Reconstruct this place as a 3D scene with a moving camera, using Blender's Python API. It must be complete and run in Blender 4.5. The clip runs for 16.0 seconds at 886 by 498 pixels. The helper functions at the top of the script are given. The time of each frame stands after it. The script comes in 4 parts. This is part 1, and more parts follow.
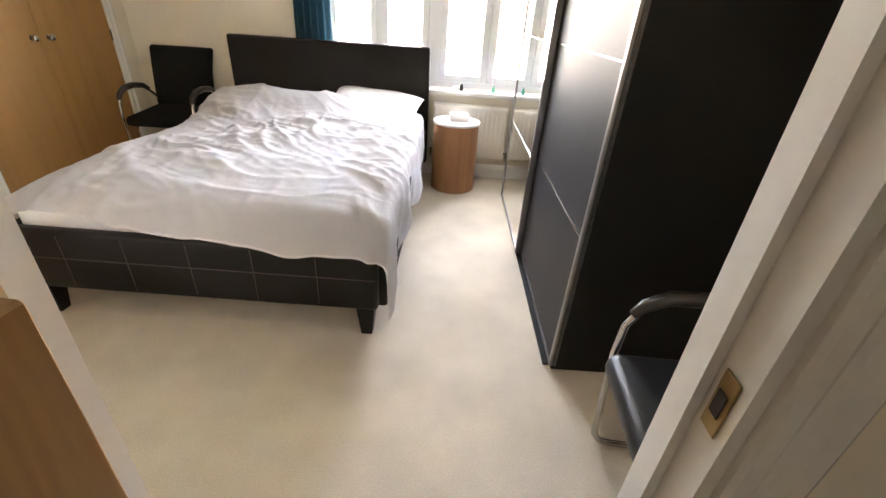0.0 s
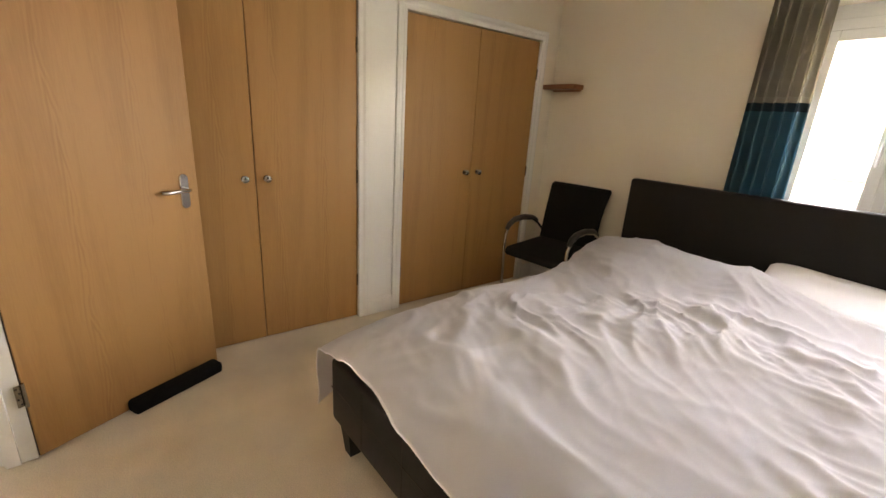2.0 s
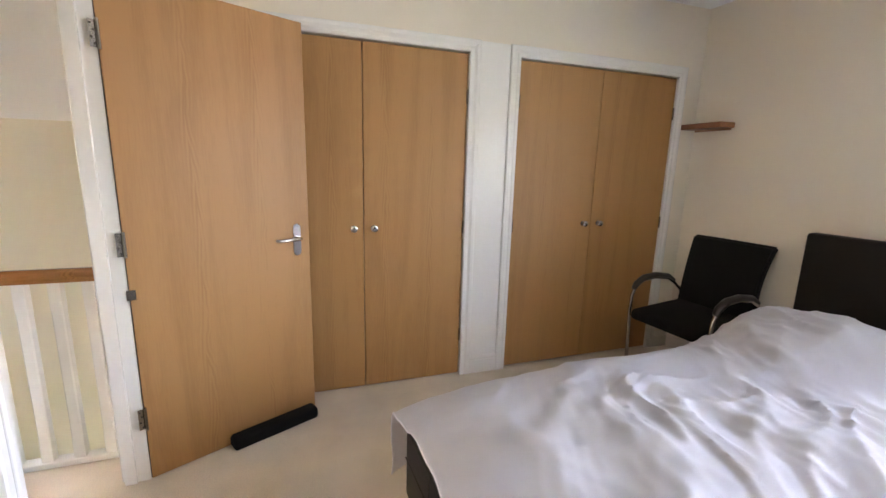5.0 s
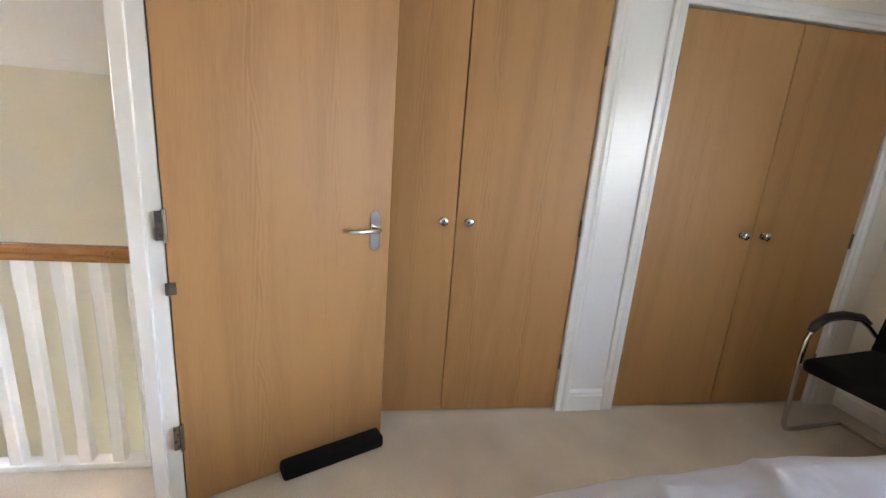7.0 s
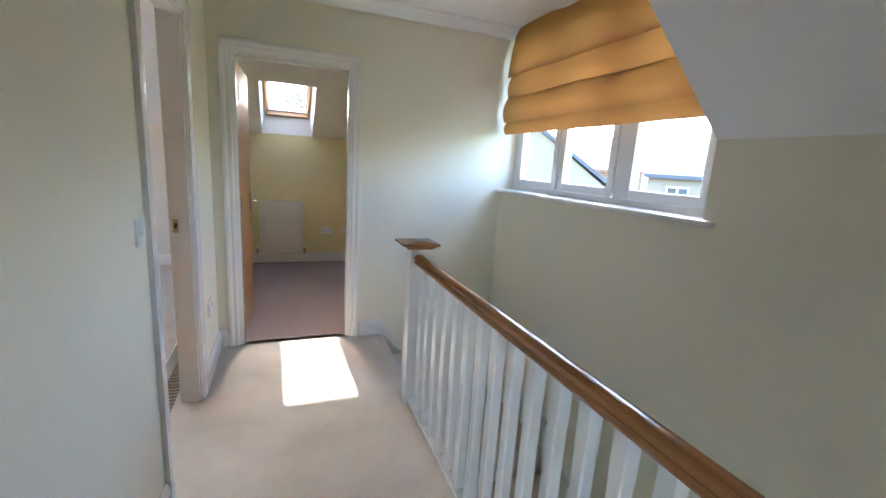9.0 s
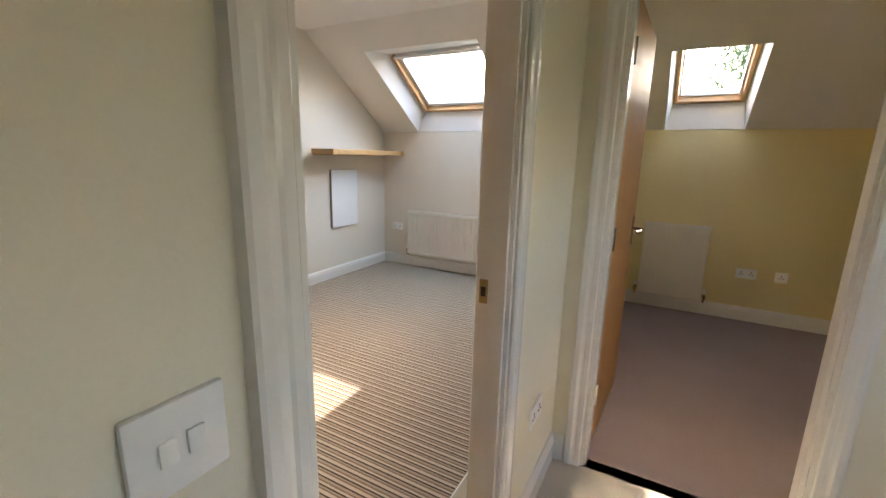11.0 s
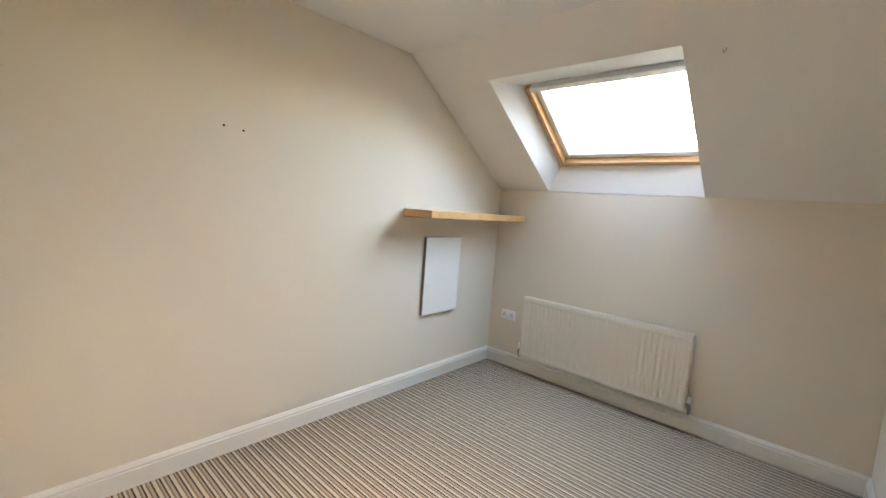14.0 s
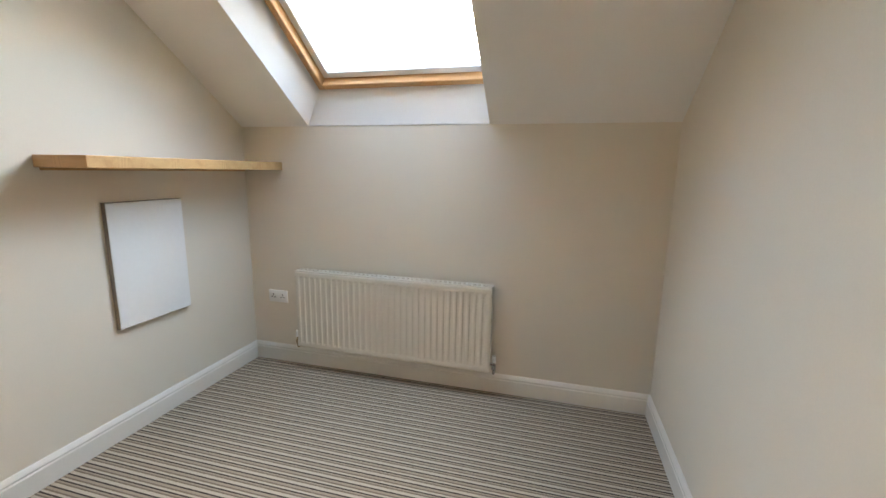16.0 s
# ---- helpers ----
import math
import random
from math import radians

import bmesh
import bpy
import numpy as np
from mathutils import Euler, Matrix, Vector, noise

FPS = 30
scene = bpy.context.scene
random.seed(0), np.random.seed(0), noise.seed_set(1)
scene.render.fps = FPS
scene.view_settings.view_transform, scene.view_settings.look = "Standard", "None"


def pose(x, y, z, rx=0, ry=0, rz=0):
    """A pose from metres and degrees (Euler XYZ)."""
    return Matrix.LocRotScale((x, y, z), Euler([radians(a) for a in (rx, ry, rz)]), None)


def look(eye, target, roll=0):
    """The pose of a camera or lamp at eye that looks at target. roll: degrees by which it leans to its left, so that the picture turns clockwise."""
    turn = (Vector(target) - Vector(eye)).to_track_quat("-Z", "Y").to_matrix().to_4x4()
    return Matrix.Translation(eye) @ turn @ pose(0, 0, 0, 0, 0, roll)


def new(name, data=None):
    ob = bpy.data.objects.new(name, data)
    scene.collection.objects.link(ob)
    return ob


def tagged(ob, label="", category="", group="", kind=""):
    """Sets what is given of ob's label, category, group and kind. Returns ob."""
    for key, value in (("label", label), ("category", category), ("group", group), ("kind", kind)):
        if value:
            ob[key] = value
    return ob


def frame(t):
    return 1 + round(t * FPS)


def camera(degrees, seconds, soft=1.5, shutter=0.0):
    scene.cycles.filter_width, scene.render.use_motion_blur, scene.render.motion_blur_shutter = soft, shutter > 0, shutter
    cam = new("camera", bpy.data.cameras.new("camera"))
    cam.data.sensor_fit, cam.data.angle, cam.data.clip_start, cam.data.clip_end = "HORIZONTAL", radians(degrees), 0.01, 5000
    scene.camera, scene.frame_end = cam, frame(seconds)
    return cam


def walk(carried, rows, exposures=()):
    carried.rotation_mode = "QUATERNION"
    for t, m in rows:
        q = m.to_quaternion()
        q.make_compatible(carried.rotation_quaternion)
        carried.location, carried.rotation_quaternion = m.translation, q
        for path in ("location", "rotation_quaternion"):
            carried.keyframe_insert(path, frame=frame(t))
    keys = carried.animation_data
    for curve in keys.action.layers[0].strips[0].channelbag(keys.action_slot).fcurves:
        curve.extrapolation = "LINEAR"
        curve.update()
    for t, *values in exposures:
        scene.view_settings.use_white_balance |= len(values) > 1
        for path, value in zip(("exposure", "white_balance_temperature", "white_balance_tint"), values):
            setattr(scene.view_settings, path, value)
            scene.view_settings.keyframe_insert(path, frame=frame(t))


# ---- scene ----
cam = camera(93.3, 16.0)

PATH = [
    (0, (-0.089, 0.426, 1.291), (-0.178, 2.167, 0.311), 4.0),
    (0.5, (-0.167, 0.675, 1.3), (-0.637, 2.402, 0.409), 1.5),
    (1, (-0.300, 0.912, 1.366), (-1.078, 2.604, 0.636), 1.8),
    (1.5, (-0.419, 1.104, 1.364), (-1.591, 2.617, 0.784), 2.7),
    (2, (-0.571, 1.219, 1.356), (-2.088, 2.381, 0.765), 3.5),
    (2.5, (-0.837, 1.292, 1.349), (-2.597, 2.072, 0.805), 2.6),
    (3, (-1.007, 1.315, 1.374), (-2.948, 1.635, 1.012), 1.6),
    (3.5, (-1.014, 1.387, 1.36), (-2.980, 1.594, 1.062), 3.1),
    (4, (-0.879, 1.406, 1.35), (-2.821, 1.724, 0.996), 2.9),
    (4.5, (-0.694, 1.426, 1.345), (-2.572, 1.990, 0.95), 1.8),
    (4.7, (-0.653, 1.431, 1.347), (-2.505, 2.078, 0.957), 1.5),
    (7, (-1.193, 1.423, 1.309), (-3.110, 1.742, 0.835), 4.4),
    (7.5, (-1.469, 1.286, 1.401), (-3.402, 1.081, 0.93), 3.7),
    (8, (-1.786, 1.129, 1.364), (-3.508, 0.224, 0.9), 4.9),
    (8.5, (-1.968, 0.910, 1.347), (-3.244, -0.572, 0.929), 4.0),
    (9, (-2.063, 0.604, 1.369), (-2.781, -1.221, 0.976), 3.6),
    (9.2, (-2.099, 0.475, 1.358), (-2.603, -1.419, 0.96), 3.2),
    (11.5, (-1.876, -1.072, 1.346), (-0.633, -2.586, 0.942), 1.1),
    (12, (-1.698, -1.277, 1.329), (-0.177, -2.534, 1.008), 2.1),
    (12.5, (-1.524, -1.473, 1.348), (0.113, -2.584, 1.053), 4.1),
    (13, (-1.380, -1.625, 1.381), (0.229, -2.773, 1.072), 3.5),
    (13.5, (-1.133, -1.730, 1.405), (0.355, -3.055, 1.233), 5.4),
    (14, (-1.059, -1.841, 1.427), (0.274, -3.319, 1.223), 4.3),
    (14.5, (-1.037, -1.889, 1.419), (0.214, -3.434, 1.199), 3.8),
    (15, (-0.975, -1.976, 1.391), (0.178, -3.588, 1.121), 3.1),
    (15.5, (-0.894, -2.313, 1.389), (0.017, -4.065, 1.068), 1.8),
    (16, (-0.829, -2.674, 1.354), (-0.321, -4.573, 0.986), 1.0),
]
EXPOSURES = [(0.0, 6.22, 8000, 18), (0.5, 6.0, 7900, 18), (1.0, 5.82, 8000, 19), (1.5, 5.58, 8700, 21), (2.0, 5.65, 9400, 22), (2.5, 5.87, 8000, 20), (3.0, 6.05, 7500, 21), (3.5, 5.98, 6800, 22),
             (4.5, 6.0, 7000, 22), (7.0, 6.0, 6600, 19), (7.5, 5.58, 5700, 18), (8.0, 5.15, 5800, 15), (8.5, 4.95, 5700, 12), (9.0, 4.65, 5700, 11), (11.5, 4.25, 7300, 12), (12.5, 4.25, 6900, 8), (14.0, 4.3, 7100, 8), (15.0, 4.2, 7000, 7), (16.0, 4.2, 7300, 9)]
walk(cam, [(t, look(eye, target, roll)) for t, eye, target, roll in PATH], EXPOSURES)

# ---- light ----
SUN_EL, SUN_AZ = 37.8, 178.0          # the sun stands in the south (-y)
world = bpy.data.worlds.new("world")
scene.world = world
world.use_nodes = True
wn = world.node_tree.nodes
sky = wn.new("ShaderNodeTexSky")
sky.sky_type, sky.sun_disc = "NISHITA", False
sky.sun_elevation, sky.sun_rotation = radians(SUN_EL), radians(SUN_AZ)
sky.air_density, sky.dust_density, sky.ozone_density = 1.0, 3.0, 1.0
wn["Background"].inputs["Strength"].default_value = 0.15
world.node_tree.links.new(sky.outputs[0], wn["Background"].inputs[0])
sun = new("sun", bpy.data.lights.new("sun", "SUN"))
sun.data.energy, sun.data.angle, sun.data.color = 0.8, radians(0.6), (1.0, 0.94, 0.85)
sun.matrix_world = look((-0.5, -20, 20 * math.tan(radians(SUN_EL))), (-1.35, 0, 0))

# sky light through the bedroom window
window_light = new("window_light", bpy.data.lights.new("window_light", "AREA"))
window_light.data.shape, window_light.data.size, window_light.data.size_y = "RECTANGLE", 1.76, 1.2
window_light.data.energy, window_light.data.color, window_light.data.spread = 2.0, (0.86, 0.93, 1.0), radians(150)
window_light.matrix_world = look((-0.48, 4.41, 1.36), (-0.48, 0.0, 1.36))

# sky light through the roof window of the small bedroom, in the plane of its glass
skylight_light = new("skylight_light", bpy.data.lights.new("skylight_light", "AREA"))
skylight_light.data.shape, skylight_light.data.size, skylight_light.data.size_y = "RECTANGLE", 0.98, 0.66
skylight_light.data.energy, skylight_light.data.color, skylight_light.data.spread = 1.0, (0.56, 0.78, 1.0), radians(125)
skylight_light.matrix_world = look((0.052, -4.805, 2.145), (0.052, -4.805 + 0.568, 2.145 - 0.823))


# ---- materials ----
def material(name, color, rough=0.6, metal=0.0, var=0.08, scale=6.0, bump=0.0, bump_scale=60.0, coat=0.0, spec=0.5, stretch=(1, 1, 1)):
    """A surface with two scales of colour variation and a fine relief."""
    m = bpy.data.materials.new(name)
    m.use_nodes = True
    nt = m.node_tree
    b = nt.nodes["Principled BSDF"]
    b.inputs["Roughness"].default_value, b.inputs["Metallic"].default_value = rough, metal
    b.inputs["Coat Weight"].default_value = coat
    b.inputs["Specular IOR Level"].default_value = spec
    tc = nt.nodes.new("ShaderNodeTexCoord")
    mp = nt.nodes.new("ShaderNodeMapping")
    mp.inputs["Scale"].default_value = stretch
    nt.links.new(tc.outputs["Object"], mp.inputs[0])
    n1 = nt.nodes.new("ShaderNodeTexNoise")
    n1.inputs["Scale"].default_value, n1.inputs["Detail"].default_value = scale * 0.3, 4
    n2 = nt.nodes.new("ShaderNodeTexNoise")
    n2.inputs["Scale"].default_value, n2.inputs["Detail"].default_value = bump_scale, 6
    nt.links.new(mp.outputs[0], n1.inputs[0])
    nt.links.new(mp.outputs[0], n2.inputs[0])
    add = nt.nodes.new("ShaderNodeMath")
    add.operation = "ADD"
    nt.links.new(n1.outputs[0], add.inputs[0])
    nt.links.new(n2.outputs[0], add.inputs[1])
    mr = nt.nodes.new("ShaderNodeMapRange")
    mr.inputs[1].default_value, mr.inputs[2].default_value = 0.6, 1.4
    mr.inputs[3].default_value, mr.inputs[4].default_value = 1 - var, 1 + var
    nt.links.new(add.outputs[0], mr.inputs[0])
    mul = nt.nodes.new("ShaderNodeVectorMath")
    mul.operation = "SCALE"
    mul.inputs[0].default_value = color
    nt.links.new(mr.outputs[0], mul.inputs["Scale"])
    nt.links.new(mul.outputs[0], b.inputs["Base Color"])
    if bump:
        bp = nt.nodes.new("ShaderNodeBump")
        bp.inputs["Strength"].default_value, bp.inputs["Distance"].default_value = bump, 0.004
        nt.links.new(n2.outputs[0], bp.inputs["Height"])
        nt.links.new(bp.outputs[0], b.inputs["Normal"])
    return m


def oak(name, light, dark, axis=(14, 14, 0.9), rough=0.5):
    """Straight-grained veneer with cathedral streaks that run along z."""
    m = bpy.data.materials.new(name)
    m.use_nodes = True
    nt = m.node_tree
    b = nt.nodes["Principled BSDF"]
    b.inputs["Roughness"].default_value = rough
    tc = nt.nodes.new("ShaderNodeTexCoord")
    oi = nt.nodes.new("ShaderNodeObjectInfo")
    off = nt.nodes.new("ShaderNodeVectorMath")
    off.operation = "MULTIPLY_ADD"
    cmb = nt.nodes.new("ShaderNodeCombineXYZ")
    for k in range(3):
        nt.links.new(oi.outputs["Random"], cmb.inputs[k])
    nt.links.new(cmb.outputs[0], off.inputs[0])
    off.inputs[1].default_value = (7.0, 5.0, 3.0)
    nt.links.new(tc.outputs["Object"], off.inputs[2])
    mp = nt.nodes.new("ShaderNodeMapping")
    mp.inputs["Scale"].default_value = axis
    nt.links.new(off.outputs[0], mp.inputs[0])
    n1 = nt.nodes.new("ShaderNodeTexNoise")
    n1.inputs["Scale"].default_value, n1.inputs["Detail"].default_value, n1.inputs["Distortion"].default_value = 0.55, 5, 1.2
    n2 = nt.nodes.new("ShaderNodeTexNoise")
    n2.inputs["Scale"].default_value, n2.inputs["Detail"].default_value = 14, 4
    nt.links.new(mp.outputs[0], n1.inputs[0])
    nt.links.new(mp.outputs[0], n2.inputs[0])
    grain = nt.nodes.new("ShaderNodeMath")
    grain.operation = "MULTIPLY_ADD"
    grain.inputs[1].default_value = 0.35
    nt.links.new(n2.outputs[0], grain.inputs[0])
    nt.links.new(n1.outputs[0], grain.inputs[2])
    # crown-cut figure: stacked arches in columns about 0.27 m apart
    def calc(op, a, b=None, c=None):
        n = nt.nodes.new("ShaderNodeMath")
        n.operation = op
        for k, v in enumerate((a, b, c)):
            if v is None:
                continue
            if isinstance(v, (int, float)):
                n.inputs[k].default_value = v
            else:
                nt.links.new(v, n.inputs[k])
        return n.outputs[0]
    wob = nt.nodes.new("ShaderNodeTexNoise")
    wob.inputs["Scale"].default_value, wob.inputs["Detail"].default_value = 2.2, 3
    nt.links.new(off.outputs[0], wob.inputs[0])
    sep = nt.nodes.new("ShaderNodeSeparateXYZ")
    nt.links.new(off.outputs[0], sep.inputs[0])
    across = calc("MULTIPLY_ADD", wob.outputs[0], 0.10, calc("ADD", sep.outputs["X"], sep.outputs["Y"]))
    dist = calc("PINGPONG", across, 0.135)
    arch = calc("SINE", calc("MULTIPLY_ADD", sep.outputs["Z"], 22.0, calc("MULTIPLY_ADD", dist, 420.0, calc("MULTIPLY", wob.outputs[0], 26.0))))
    gate = calc("MAXIMUM", calc("MULTIPLY_ADD", dist, -30.0, 1.0), 0.0)
    figured = calc("MULTIPLY_ADD", calc("MULTIPLY", arch, gate), 0.15, grain.outputs[0])
    cr = nt.nodes.new("ShaderNodeValToRGB")
    cr.color_ramp.elements[0].position, cr.color_ramp.elements[0].color = 0.42, (*dark, 1)
    cr.color_ramp.elements[1].position, cr.color_ramp.elements[1].color = 0.72, (*light, 1)
    nt.links.new(figured, cr.inputs[0])
    nt.links.new(cr.outputs[0], b.inputs["Base Color"])
    bp = nt.nodes.new("ShaderNodeBump")
    bp.inputs["Strength"].default_value, bp.inputs["Distance"].default_value = 0.06, 0.002
    nt.links.new(n2.outputs[0], bp.inputs["Height"])
    nt.links.new(bp.outputs[0], b.inputs["Normal"])
    return m


def carpet(name, color, spread=0.16, tuft=260.0, patch=1.6):
    """Cut pile: tufts, and paler and darker brushed patches."""
    m = material(name, color, 0.95, 0, spread, patch * 3, 0.6, tuft, spec=0.1)
    m.node_tree.nodes["Principled BSDF"].inputs["Sheen Weight"].default_value = 0.15
    return m


def striped_carpet(name):
    """Narrow woven stripes across y in four browns, over a tufted relief."""
    m = bpy.data.materials.new(name)
    m.use_nodes = True
    nt = m.node_tree
    b = nt.nodes["Principled BSDF"]
    b.inputs["Roughness"].default_value, b.inputs["Specular IOR Level"].default_value = 0.95, 0.1
    tc = nt.nodes.new("ShaderNodeTexCoord")
    sx = nt.nodes.new("ShaderNodeSeparateXYZ")
    nt.links.new(tc.outputs["Object"], sx.inputs[0])
    nz = nt.nodes.new("ShaderNodeTexNoise")
    nz.inputs["Scale"].default_value, nz.inputs["Detail"].default_value = 220, 4
    nt.links.new(tc.outputs["Object"], nz.inputs[0])
    wob = nt.nodes.new("ShaderNodeMath")
    wob.operation, wob.inputs[1].default_value = "MULTIPLY_ADD", 0.004
    nt.links.new(nz.outputs[0], wob.inputs[0])
    nt.links.new(sx.outputs["Y"], wob.inputs[2])
    sc = nt.nodes.new("ShaderNodeMath")
    sc.operation, sc.inputs[1].default_value = "MULTIPLY", 1 / 0.074
    nt.links.new(wob.outputs[0], sc.inputs[0])
    fr = nt.nodes.new("ShaderNodeMath")
    fr.operation = "FRACT"
    nt.links.new(sc.outputs[0], fr.inputs[0])
    cr = nt.nodes.new("ShaderNodeValToRGB")
    cr.color_ramp.interpolation = "CONSTANT"
    pale, tan, mid, dark = (0.52, 0.44, 0.355), (0.37, 0.295, 0.23), (0.20, 0.152, 0.117), (0.06, 0.044, 0.035)
    stops = [(0.0, pale), (0.2, dark), (0.3, tan), (0.46, mid), (0.56, pale), (0.7, dark), (0.8, tan), (0.9, mid)]
    els = cr.color_ramp.elements
    els[0].position, els[0].color = 0.0, (*pale, 1)
    els[1].position, els[1].color = 0.2, (*dark, 1)
    for p, c in stops[2:]:
        e = els.new(p)
        e.color = (*c, 1)
    nt.links.new(fr.outputs[0], cr.inputs[0])
    vr = nt.nodes.new("ShaderNodeMapRange")
    vr.inputs[3].default_value, vr.inputs[4].default_value = 0.75, 1.25
    nt.links.new(nz.outputs[0], vr.inputs[0])
    ml = nt.nodes.new("ShaderNodeVectorMath")
    ml.operation = "SCALE"
    nt.links.new(cr.outputs[0], ml.inputs[0])
    nt.links.new(vr.outputs[0], ml.inputs["Scale"])
    nt.links.new(ml.outputs[0], b.inputs["Base Color"])
    bp = nt.nodes.new("ShaderNodeBump")
    bp.inputs["Strength"].default_value, bp.inputs["Distance"].default_value = 0.5, 0.004
    nt.links.new(nz.outputs[0], bp.inputs["Height"])
    nt.links.new(bp.outputs[0], b.inputs["Normal"])
    return m


def pane_glass(name):
    """A clear window pane that only adds a reflection."""
    m = bpy.data.materials.new(name)
    m.use_nodes = True
    nt = m.node_tree
    tr, gl = nt.nodes.new("ShaderNodeBsdfTransparent"), nt.nodes.new("ShaderNodeBsdfGlossy")
    gl.inputs["Roughness"].default_value = 0.02
    lw, fr, mx = nt.nodes.new("ShaderNodeLayerWeight"), nt.nodes.new("ShaderNodeMath"), nt.nodes.new("ShaderNodeMixShader")
    fr.operation, fr.inputs[1].default_value = "POWER", 6.0
    lw.inputs[0].default_value = 0.35
    nt.links.new(lw.outputs["Facing"], fr.inputs[0])
    nt.links.new(fr.outputs[0], mx.inputs[0])
    nt.links.new(tr.outputs[0], mx.inputs[1])
    nt.links.new(gl.outputs[0], mx.inputs[2])
    nt.links.new(mx.outputs[0], nt.nodes["Material Output"].inputs[0])
    return m


def blind_cloth(name, color):
    m = material(name, color, 0.9, 0, 0.1, 8, 0.25, 300)
    nt = m.node_tree
    b = nt.nodes["Principled BSDF"]
    tl, mx = nt.nodes.new("ShaderNodeBsdfTranslucent"), nt.nodes.new("ShaderNodeMixShader")
    tl.inputs[0].default_value = (*color, 1)
    mx.inputs[0].default_value = 0.12
    nt.links.new(b.outputs[0], mx.inputs[1])
    nt.links.new(tl.outputs[0], mx.inputs[2])
    nt.links.new(mx.outputs[0], nt.nodes["Material Output"].inputs[0])
    return m


CREAM = material("cream_wall_paint", (0.80, 0.73, 0.61), 0.75, 0, 0.025, 2, 0.08, 180)
MAGNOLIA = material("magnolia_wall_paint", (0.77, 0.71, 0.615), 0.75, 0, 0.025, 2, 0.08, 180)
YELLOW = material("yellow_cream_paint", (0.80, 0.69, 0.38), 0.75, 0, 0.03, 2, 0.08, 180)
LANDING = material("pale_landing_paint", (0.79, 0.745, 0.605), 0.75, 0, 0.025, 2, 0.08, 180)
CEIL = material("white_ceiling_paint", (0.83, 0.82, 0.80), 0.85, 0, 0.02, 2, 0.08, 140)
GLOSS = material("white_gloss_paint", (0.82, 0.80, 0.76), 0.22, 0, 0.02, 5, 0.05, 60)
OAK = oak("oak_veneer", (0.43, 0.222, 0.078), (0.355, 0.175, 0.058))
OAK_DARK = oak("oak_handrail", (0.34, 0.145, 0.042), (0.21, 0.08, 0.021), (30, 1.2, 30), 0.18)
OAK_EDGE = oak("oak_edge_band", (0.36, 0.17, 0.06), (0.24, 0.10, 0.03))
PINE = oak("pine_window_frame", (0.55, 0.30, 0.12), (0.42, 0.21, 0.075), (2, 20, 20), 0.35)
SHELF_OAK = oak("oak_shelf", (0.62, 0.38, 0.17), (0.50, 0.28, 0.11), (20, 1.2, 20), 0.4)
SHELF_DARK = oak("brown_shelf", (0.28, 0.12, 0.05), (0.18, 0.075, 0.03), (1.2, 20, 20), 0.45)
WALNUT = oak("walnut_drum_veneer", (0.33, 0.15, 0.065), (0.22, 0.09, 0.04))
CARPET = carpet("beige_carpet", (0.65, 0.565, 0.455), 0.26, 220.0, 3.0)
MAUVE = carpet("mauve_brown_carpet", (0.27, 0.205, 0.19))
STRIPES = striped_carpet("striped_carpet")
GLASS = pane_glass("window_glass")
CHROME = material("polished_chrome", (0.56, 0.55, 0.56), 0.12, 1.0, 0.03, 5)
STEEL = material("brushed_steel", (0.36, 0.34, 0.31), 0.25, 1.0, 0.05, 5, 0.05, 300)
BRASS = material("aged_brass", (0.42, 0.31, 0.16), 0.38, 1.0, 0.1, 20)
LEATHER = material("dark_brown_faux_leather", (0.008, 0.006, 0.0055), 0.5, 0, 0.2, 8, 0.25, 240, spec=0.25)
STITCH = material("grey_brown_stitching", (0.045, 0.035, 0.031), 0.7, 0, 0.1, 20, 0.2, 300)
BLACK = material("black_leather", (0.012, 0.012, 0.014), 0.36, 0, 0.2, 8, 0.2, 220)
BLACK_FABRIC = material("black_fabric", (0.008, 0.0075, 0.0075), 0.9, 0, 0.3, 10, 0.4, 300, spec=0.2)
ARM = material("dark_armrest_plastic", (0.03, 0.022, 0.018), 0.35, 0, 0.1, 10)
LINEN = material("white_cotton", (0.80, 0.775, 0.79), 0.9, 0, 0.03, 3, 0.3, 420)
BLACKBROWN = material("black_brown_laminate", (0.005, 0.0045, 0.0045), 0.6, 0, 0.2, 8, 0.05, 120, spec=0.25)
GLOSS_DARK = material("dark_lacquered_panel", (0.032, 0.030, 0.033), 0.5, 0, 0.15, 6, 0.03, 160, spec=0.12)
MIRROR = material("mirror_silver", (0.86, 0.88, 0.87), 0.01, 1.0, 0.0, 3)
ALU = material("grey_aluminium", (0.30, 0.29, 0.29), 0.35, 1.0, 0.05, 5)
TABLE_TOP = material("pale_table_top", (0.72, 0.66, 0.62), 0.35, 0, 0.05, 6)
PLASTIC = material("white_plastic", (0.86, 0.86, 0.85), 0.35, 0, 0.02, 10)
UPVC = material("white_upvc", (0.80, 0.81, 0.82), 0.3, 0, 0.02, 5)
RAD = material("radiator_enamel", (0.80, 0.76, 0.68), 0.35, 0, 0.03, 4)
BLIND = blind_cloth("ochre_blind_cloth", (0.47, 0.265, 0.095))
GREY_SIDE = material("pale_grey_laminate", (0.60, 0.585, 0.55), 0.5, 0, 0.03, 3)
# grey-brown that puts shade into the colour of the access panel's edge
EDGE_SHADE = material("shaded_board_edge", (0.27, 0.24, 0.21), 0.7, 0, 0.1, 6)
TEAL = material("teal_curtain", (0.06, 0.17, 0.22), 0.85, 0, 0.15, 12, 0.3, 300)
TEAL_DARK = material("dark_teal_band", (0.022, 0.05, 0.065), 0.85, 0, 0.15, 12, 0.3, 300)
